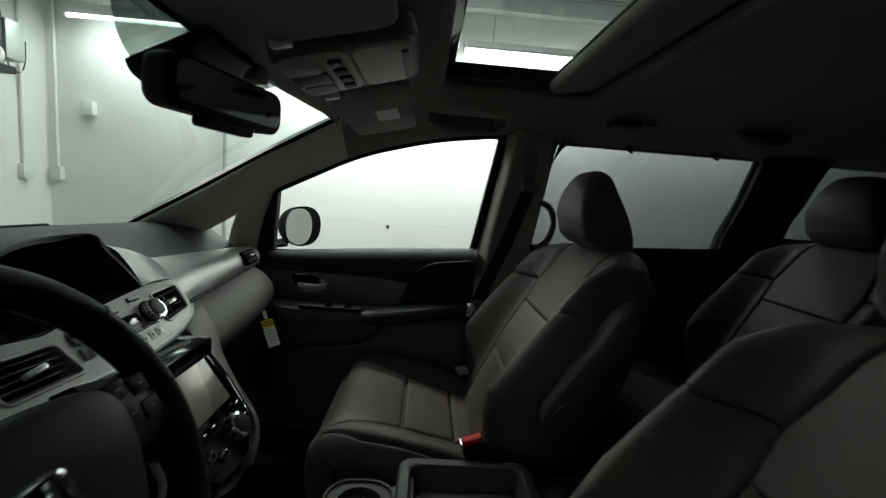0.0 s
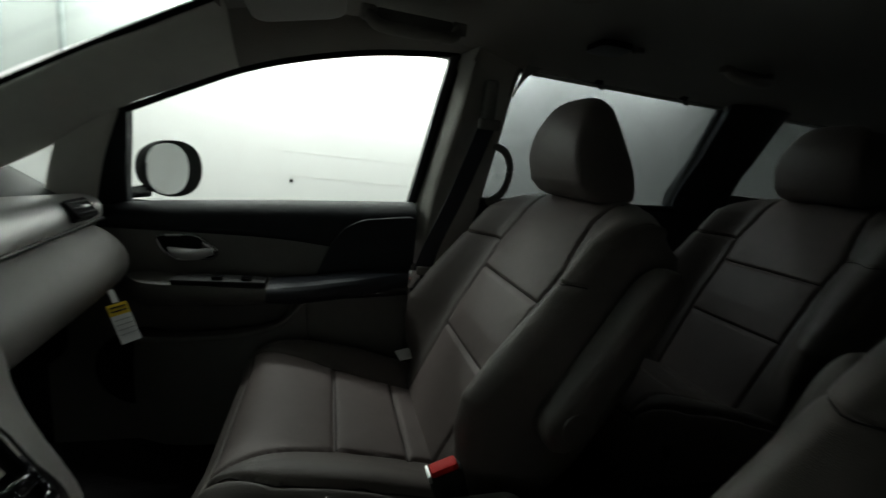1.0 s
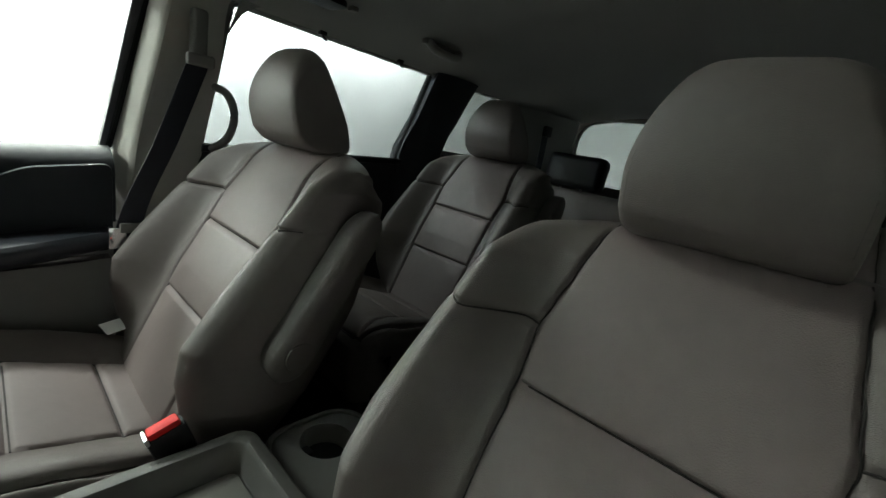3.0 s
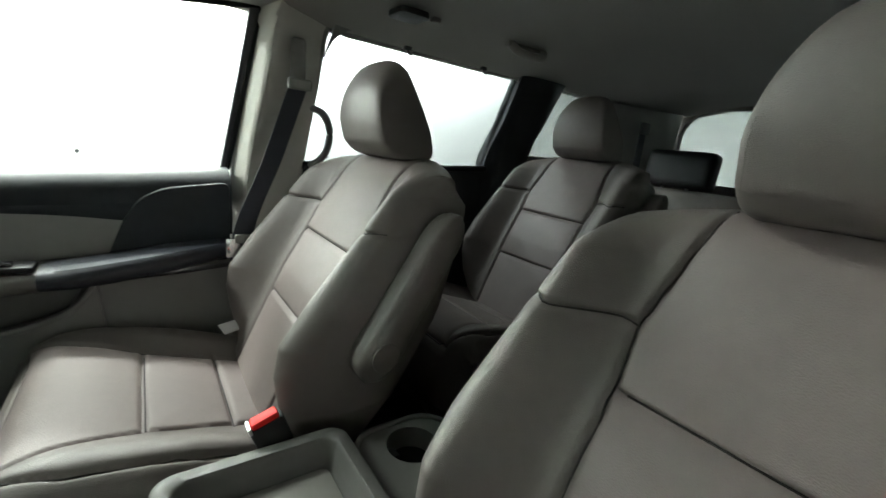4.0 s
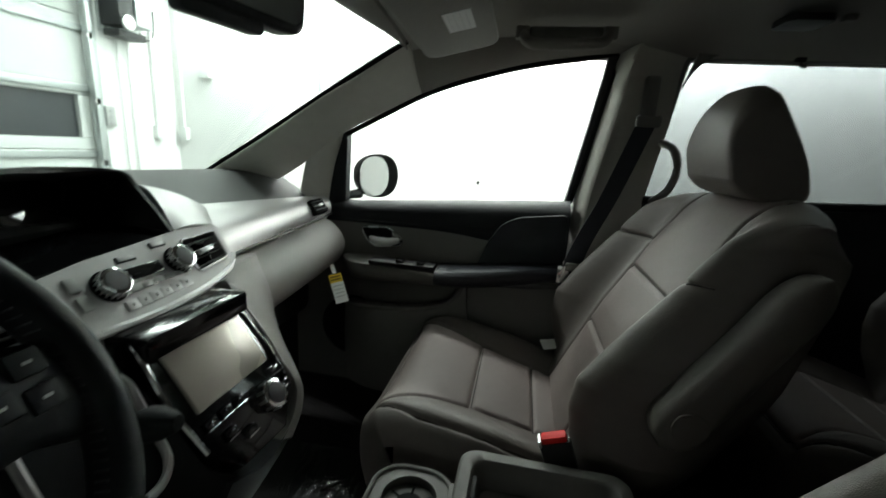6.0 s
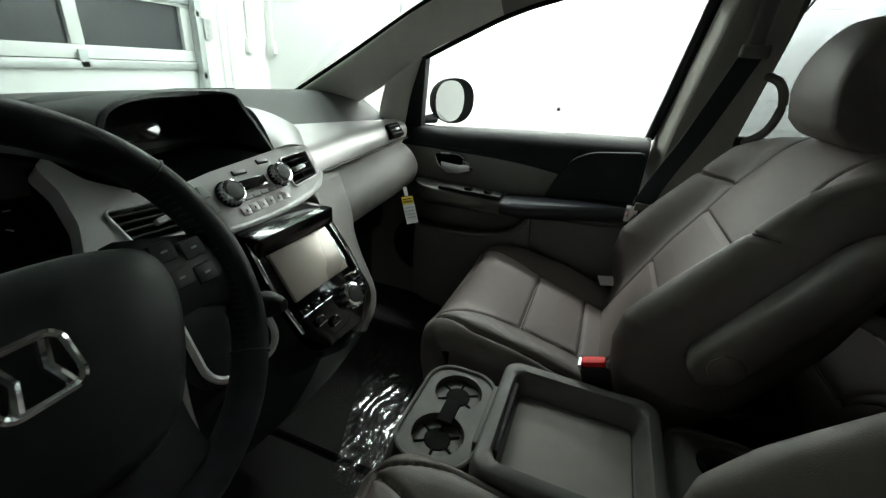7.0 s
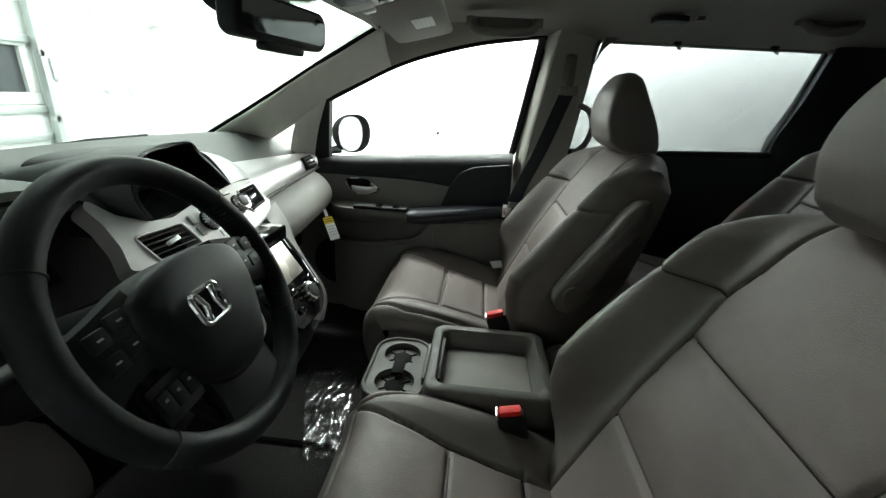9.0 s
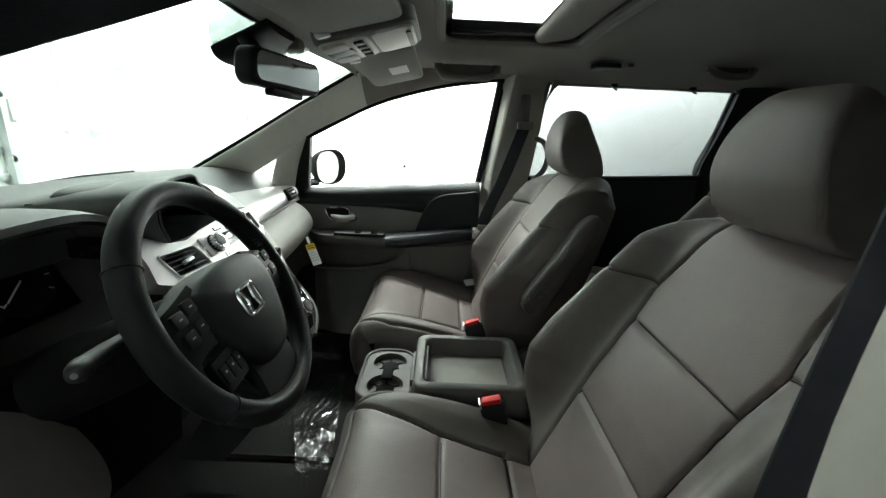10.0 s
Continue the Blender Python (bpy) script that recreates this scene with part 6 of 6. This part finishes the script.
# ---- centre console ----
con = thing("centre_console", "grey centre console with cup holders and open tray", "console", "", (0, 0, 0))
CY = 0.02
part("body", slab([[(x, CY - 0.125 + 0.25 * k, z) for z, k in ((0.45, 0), (0.70, 0), (0.705, 0.05), (0.705, 0.95), (0.70, 1), (0.45, 1))] for x in (-0.26, 0.0, 0.26)],
                  [[(x * 0.96, CY + (-0.09 + 0.18 * k), 0.44) for z, k in ((0.45, 0), (0.70, 0), (0.705, 0.05), (0.705, 0.95), (0.70, 1), (0.45, 1))] for x in (-0.26, 0.0, 0.26)]), CONSOLE, con)
# cup holder tray ahead: a plate with two wells
def cup_plate(cx, cy, w, h, r, holes, z, parent, mat, depth=0.07):
    """A plate with round wells, its rim rounded."""
    n = 40
    bm = bmesh.new()
    outline = rounded(w, h, r, 7)
    edges = []
    loops = [[(x + cx, y + cy) for x, y in outline]] + [[(hx + hr * math.cos(2 * math.pi * k / n), hy + hr * math.sin(2 * math.pi * k / n)) for k in range(n)] for hx, hy, hr in holes]
    rims = []
    for lp in loops:
        vs = [bm.verts.new((x, y, z)) for x, y in lp]
        rims.append(vs)
        edges += [bm.edges.new((vs[i], vs[(i + 1) % len(vs)])) for i in range(len(vs))]
    bmesh.ops.triangle_fill(bm, edges=edges, use_beauty=True)
    for q, vs in enumerate(rims):
        lowv = [bm.verts.new((v.co.x if q else cx + (v.co.x - cx) * 1.03, v.co.y if q else cy + (v.co.y - cy) * 1.03, z - (depth if q else 0.04))) for v in vs]
        for i in range(len(vs)):
            bm.faces.new((vs[i], vs[(i + 1) % len(vs)], lowv[(i + 1) % len(vs)], lowv[i]))
        if q:
            bm.faces.new(lowv)
    return part("cup_holder_plate", bm, mat, parent, "grey plate with two cup wells")


cp = cup_plate(-0.262, CY - 0.005, 0.125, 0.215, 0.045, [(-0.262, CY - 0.053, 0.041), (-0.262, CY + 0.045, 0.041)], 0.748, con, CONSOLE)
part("rim", tube([(-0.262 + x, CY - 0.005 + y, 0.749) for x, y in rounded(0.122, 0.212, 0.045, 7)], 0.004, 8, closed=True), CONSOLE, cp)
for dy in (-0.053, 0.045):
    part("well", disc(pose(-0.262, CY + dy, 0.735), 0.0405, 0.03, 36, 0.004), CONSOLE, cp, "grey rubber cup insert")
    part("well_core", disc(pose(-0.262, CY + dy, 0.7365), 0.021, 0.01, 24, 0.001), RUBBER, cp, "black opening of the cup insert")
    for k in range(6):
        m = pose(-0.262, CY + dy, 0.7355, 0, 0, 30 + 60 * k)
        part("finger", box(0.027, 0, 0, 0.018, 0.0035, 0.004, 0.001, 1, m=m), RUBBER, cp, "black slit between rubber fingers")
part("well_link", box(-0.262, CY - 0.004, 0.7465, 0.026, 0.05, 0.008, 0.003), RUBBER, cp)
# open tray: one moulded rim with sloping walls, a floor and a ledge
TX0, TX1, TY0, TY1 = -0.195, 0.055, CY - 0.118, CY + 0.122
tcx, tcy = (TX0 + TX1) / 2, (TY0 + TY1) / 2
rows = []
for w, h, r, z in ((0.262, 0.252, 0.03, 0.712), (0.262, 0.252, 0.03, 0.722), (0.256, 0.246, 0.028, 0.724), (0.256, 0.246, 0.028, 0.774), (0.252, 0.242, 0.027, 0.785), (0.244, 0.234, 0.025, 0.789), (0.214, 0.200, 0.02, 0.789), (0.208, 0.194, 0.019, 0.785), (0.204, 0.190, 0.018, 0.775), (0.19, 0.176, 0.016, 0.748), (0.186, 0.172, 0.015, 0.746)):
    rows.append([(tcx + 0.012 * (1 if k > 100 else 0) + x, tcy + y, z - 0.03 * (x < -0.126) * (z > 0.78) * 0) for k, (x, y) in enumerate(rounded(w, h, r, 7))])
bm, vs = sheet(rows, closed_v=True)
bm.faces.new(vs[-1])
bm.faces.new(vs[0][::-1])
tr = part("tray", bm, CONSOLE, con, "grey moulded open tray", angle=50)
part("tray_mat", prism(rounded(0.18, 0.166, 0.013), 0.003, pose(tcx, tcy, 0.7495), 0.001), CONSOLE_TRAY, tr, "grey tray liner")
part("tray_slot", box(tcx - 0.1, tcy, 0.765, 0.008, 0.15, 0.03, 0.003), BLACK, tr)
part("latch", box(TX0 - 0.004, tcy, 0.757, 0.014, 0.13, 0.024, 0.005), CONSOLE, tr)
part("side_groove", box(tcx, tcy - 0.1235, 0.722, 0.25, 0.006, 0.004, 0.001), BLACK, tr)
# rear part with two more cup wells
cp = cup_plate(0.145, CY + 0.0, 0.17, 0.23, 0.05, [(0.15, CY + 0.055, 0.042), (0.15, CY - 0.055, 0.042)], 0.762, con, CONSOLE)
part("rim", tube([(0.145 + x, CY + y, 0.763) for x, y in rounded(0.167, 0.227, 0.05, 7)], 0.005, 8, closed=True), CONSOLE, cp)
for dy in (0.055, -0.055):
    part("well", disc(pose(0.15, CY + dy, 0.73), 0.036, 0.03, 28, 0.004), RUBBER, cp, "black rubber cup insert")
    part("finger", box(0.115, CY + dy, 0.755, 0.014, 0.02, 0.01, 0.003), RUBBER, cp)

# floor mat wrapped in crinkled clear plastic
mat_ = thing("floor_mat", "dark floor mat under crinkled clear plastic film", "floor mat", "", (0, 0, 0))
part("mat", box(-0.52, 0.33, FLOOR_Z + 0.008, 0.42, 0.5, 0.016, 0.005), CARPET, mat_)
PLASTIC = bpy.data.materials.new("clear_plastic_film")
PLASTIC.use_nodes = True
nt = PLASTIC.node_tree
nt.nodes.remove(nt.nodes["Principled BSDF"])
tr_, gl_, mx_ = nt.nodes.new("ShaderNodeBsdfTransparent"), nt.nodes.new("ShaderNodeBsdfGlossy"), nt.nodes.new("ShaderNodeMixShader")
gl_.inputs["Roughness"].default_value = 0.16
mx_.inputs[0].default_value = 0.14
nt.links.new(tr_.outputs[0], mx_.inputs[1])
nt.links.new(gl_.outputs[0], mx_.inputs[2])
nt.links.new(mx_.outputs[0], nt.nodes["Material Output"].inputs[0])


def crinkle(x, y, amp=0.012):
    w = noise.noise(Vector((x * 9, y * 9, 4.1)))
    v = Vector((x * 26 + w * 1.6, y * 7 + w * 2.2, 0.3))
    return amp * (noise.noise(v) + 0.7 * abs(noise.noise(v * 2.3 + Vector((3.1, 0.7, 0)))) + 0.25 * noise.noise(v * 5.2))


def film_at(u, y):
    x = (-0.505 - 0.37 * (y - 0.03)) * (1 - u) + (-0.415 - 0.13 * (y - 0.03)) * u
    return (x, y, FLOOR_Z + 0.026 + crinkle(x, y, 0.0035 + 0.075 * max(0.0, 0.2 - y) + 0.02 * max(0.0, u - 0.85)))


part("film", sheet([[film_at(float(u), float(y)) for y in np.linspace(0.02, 0.47, 110)] for u in np.linspace(0, 1, 80)])[0], PLASTIC, mat_, "crinkled clear plastic film", angle=25)

# ---- overhead ----
# rear-view mirror
rv = thing("rear_view_mirror", "black rear-view mirror on the windscreen", "mirror", "", (-0.438, -0.036, 1.398))
rv.rotation_euler = axes((0, 0, 0), (0.262, 0.965, -0.02), (0.05, 0, 1)).to_euler()     # z of the frame looks to the driver
out = [(x * (1 + 0.0 * y), y) for x, y in rounded(0.205, 0.062, 0.02)]
part("housing", prism(out, 0.04, pose(0, 0, 0), 0.010, 3), BLACK, rv)
part("mirror_glass", prism(rounded(0.186, 0.046, 0.015), 0.003, pose(0.0, 0.002, 0.002)), MIRROR, rv, "silvered mirror glass", smooth=False)
part("button_strip", prism(rounded(0.09, 0.014, 0.006), 0.02, pose(0.0, -0.036, -0.004), 0.003), BLACK, rv)
part("stem", tube(smooth_line([(0, 0.01, -0.035), (0, 0.03, -0.07), (0.0, 0.06, -0.10)], 8), 0.014, 12), BLACK, rv)
hm = thing("sensor_housing", "black sensor housing at the windscreen's top", "housing", "", (0, 0, 0))
rows = []
for u in np.linspace(0, 1, 12):
    y0, y1 = -0.005 - 0.02 * u, 0.19 - 0.075 * u
    h = 0.018 + 0.022 * math.sin(math.pi * min(u + 0.25, 1.0))
    ring = []
    for a in np.linspace(0, 2 * math.pi, 29)[:-1]:
        y = (y0 + y1) / 2 + (y1 - y0) / 2 * math.copysign(abs(math.cos(a)) ** 0.7, math.cos(a))
        c = shield(y, 0.845 + 0.055 * (y - y0) / (y1 - y0) * (1 - u) + 0.17 * u)
        d = h * abs(math.sin(a)) ** 0.7 if math.sin(a) > 0 else 0.0
        ring.append((c[0] + 0.008 + 0.3 * d, y, c[2] - 0.012 - d))
    rows.append(ring)
bm, vs = sheet(rows, closed_v=True)
bm.faces.new(vs[0])
bm.faces.new(vs[-1][::-1])
part("cover", bm, BLACK, hm)
part("grey_cover", box(-0.505, 0.165, 1.482, 0.05, 0.05, 0.03, 0.01, 3), HEADLINER, hm, "grey cover behind the sensor")

# sun visors
def visor(cy, sgn, label):
    t = thing("sun_visor", label, "sun visor", "sun visors", (-0.300, cy, 1.474))
    t.rotation_euler = (radians(-4 * sgn), radians(-13), 0)
    poly = rounded(0.152, 0.35, 0.03)
    part("panel", prism(poly, 0.016, pose(0, 0, 0.0), 0.006, 3), HEADLINER, t, "grey cloth visor panel")
    part("pivot", tube([(-0.06, -sgn * 0.15, -0.006), (-0.06, -sgn * 0.19, 0.004)], 0.009, 10), HEADLINER, t)
    part("clip", box(-0.063, -sgn * 0.165, -0.016, 0.026, 0.018, 0.014, 0.005), SATIN_CHROME, t)
    if sgn > 0:
        lab = part("label", box(0.018, 0.012, -0.0165, 0.048, 0.082, 0.001), WHITE_PAPER, t, "white warning label", smooth=False)
        for k in range(4):
            part("print_bar", box(0.003 + 0.010 * k, 0.012, -0.0173, 0.0014, 0.066, 0.0006), PALE_PRINT, lab, smooth=False)
    return t


visor(0.325, 1, "grey cloth sun visor with a white label, folded up")
visor(2 * YC - 0.325, -1, "grey cloth sun visor, folded up")
# overhead console
oc = thing("overhead_console", "pale grey overhead console with lamps and buttons", "overhead console", "", (-0.305, YC - 0.005, 1.496))
oc.rotation_euler = (0, radians(-15), 0)
part("body", prism(rounded(0.190, 0.20, 0.025), 0.03, pose(0, 0, 0.0), 0.008, 3), DOOR_GREY, oc)
part("holder_door", prism(rounded(0.078, 0.165, 0.018), 0.007, pose(0.046, 0, -0.028), 0.003), PILLAR_TRIM, oc, "pale sunglasses holder door")
part("holder_latch", prism(rounded(0.010, 0.12, 0.004), 0.004, pose(0.075, 0, -0.0355), 0.001), DOOR_GREY, oc)
part("lamp_panel", prism(rounded(0.092, 0.170, 0.018), 0.006, pose(-0.044, 0, -0.028), 0.002), PILLAR_TRIM, oc)
for s in (-1, 1):
    part("lamp_lens", prism(rounded(0.046, 0.046, 0.010), 0.004, pose(-0.062, s * 0.052, -0.034), 0.001), WHITE_PAPER, oc, "pale reading lamp lens")
part("lamp_divider", prism(rounded(0.050, 0.050, 0.008), 0.004, pose(-0.062, 0, -0.0335), 0.001), BLACK, oc, "dark middle of the lamp panel")
for k in range(4):
    part("button", box(-0.018, -0.054 + 0.036 * k, -0.036, 0.018, 0.022, 0.005, 0.002), BLACK, oc)


def grab(x0, x1, y, z, label):
    t = thing("grab_handle", label, "grab handle", "grab handles", (0, 0, 0))
    d = -1 if y > YC else 1
    part("bar", tube(smooth_line([(x0, y, z), (x0 + 0.015, y + d * 0.02, z - 0.022), (x0 + 0.05, y + d * 0.034, z - 0.030), (x1 - 0.05, y + d * 0.034, z - 0.028), (x1 - 0.015, y + d * 0.02, z - 0.02), (x1, y, z + 0.004)], 30), 0.012, 12), HEADLINER, t)
    part("pocket", box((x0 + x1) / 2, y + d * 0.001, z - 0.004, x1 - x0 - 0.03, 0.012, 0.034, 0.005, m=None), DOOR_GREY, t, "shaded pocket behind the bar")
    for x in (x0, x1):
        part("mount", box(x, y + d * 0.002, z, 0.03, 0.02, 0.028, 0.006), HEADLINER, t)
    return t


grab(-0.178, 0.005, 0.575, 1.505, "grey grab handle over the front passenger door")
grab(0.67, 0.80, 0.545, 1.536, "grey grab handle over the sliding door")
cl = thing("coat_hook_lamp", "dark reading lamp in the roof rail", "lamp fitting", "", (0.345, 0.548, 1.531))
part("lens", prism(rounded(0.08, 0.078, 0.018), 0.014, pose(0, 0, 0), 0.003), BLACK, cl)
part("switch", box(0.075, 0.0, 0.0, 0.02, 0.02, 0.012, 0.004), HEADLINER, cl)
# third-row belt hanging by the rear pillar
b3 = thing("rear_seat_belt", "dark seat belt hanging by the third row", "seat belt", "", (0, 0, 0))
ln = smooth_line([(1.62, 0.66, 1.40), (1.62, 0.66, 1.2), (1.63, 0.68, 0.9)], 10)
part("webbing", slab([[(p[0] - 0.024, p[1], p[2]) for p in ln], [(p[0] + 0.024, p[1], p[2]) for p in ln]], [[(p[0] - 0.024, p[1] + 0.003, p[2]) for p in ln], [(p[0] + 0.024, p[1] + 0.003, p[2]) for p in ln]]), BELT, b3)
part("loop", box(1.62, 0.655, 1.41, 0.06, 0.02, 0.05, 0.008), BLACK, b3)


# road wheels under the car
def road_wheel(x, y):
    t = thing("car_wheel", "black tyre on a silver alloy rim, on the floor", "wheel", "car wheels", (x, y, GROUND + 0.3))
    part("tyre", tube([(0.215 * math.cos(a), 0, 0.215 * math.sin(a)) for a in np.linspace(0, 2 * math.pi, 41)[:-1]], 0.085, 14, closed=True), RUBBER, t)
    r = part("rim", disc(pose(0, 0.03, 0, 90, 0, 0), 0.15, 0.06, 36, 0.01), GALV, t)
    for k in range(5):
        part("spoke", box(0.07, 0, 0.0, 0.14, 0.03, 0.02, 0.004, m=pose(0, -0.04 if y < YC else 0.04, 0, 90, 0, 0) @ Matrix.Rotation(radians(72 * k), 4, "Z")), SILVER, r)
    return t


for x in (-1.55, 1.35):
    for y in (YC - 0.72, YC + 0.72):
        road_wheel(x, y)
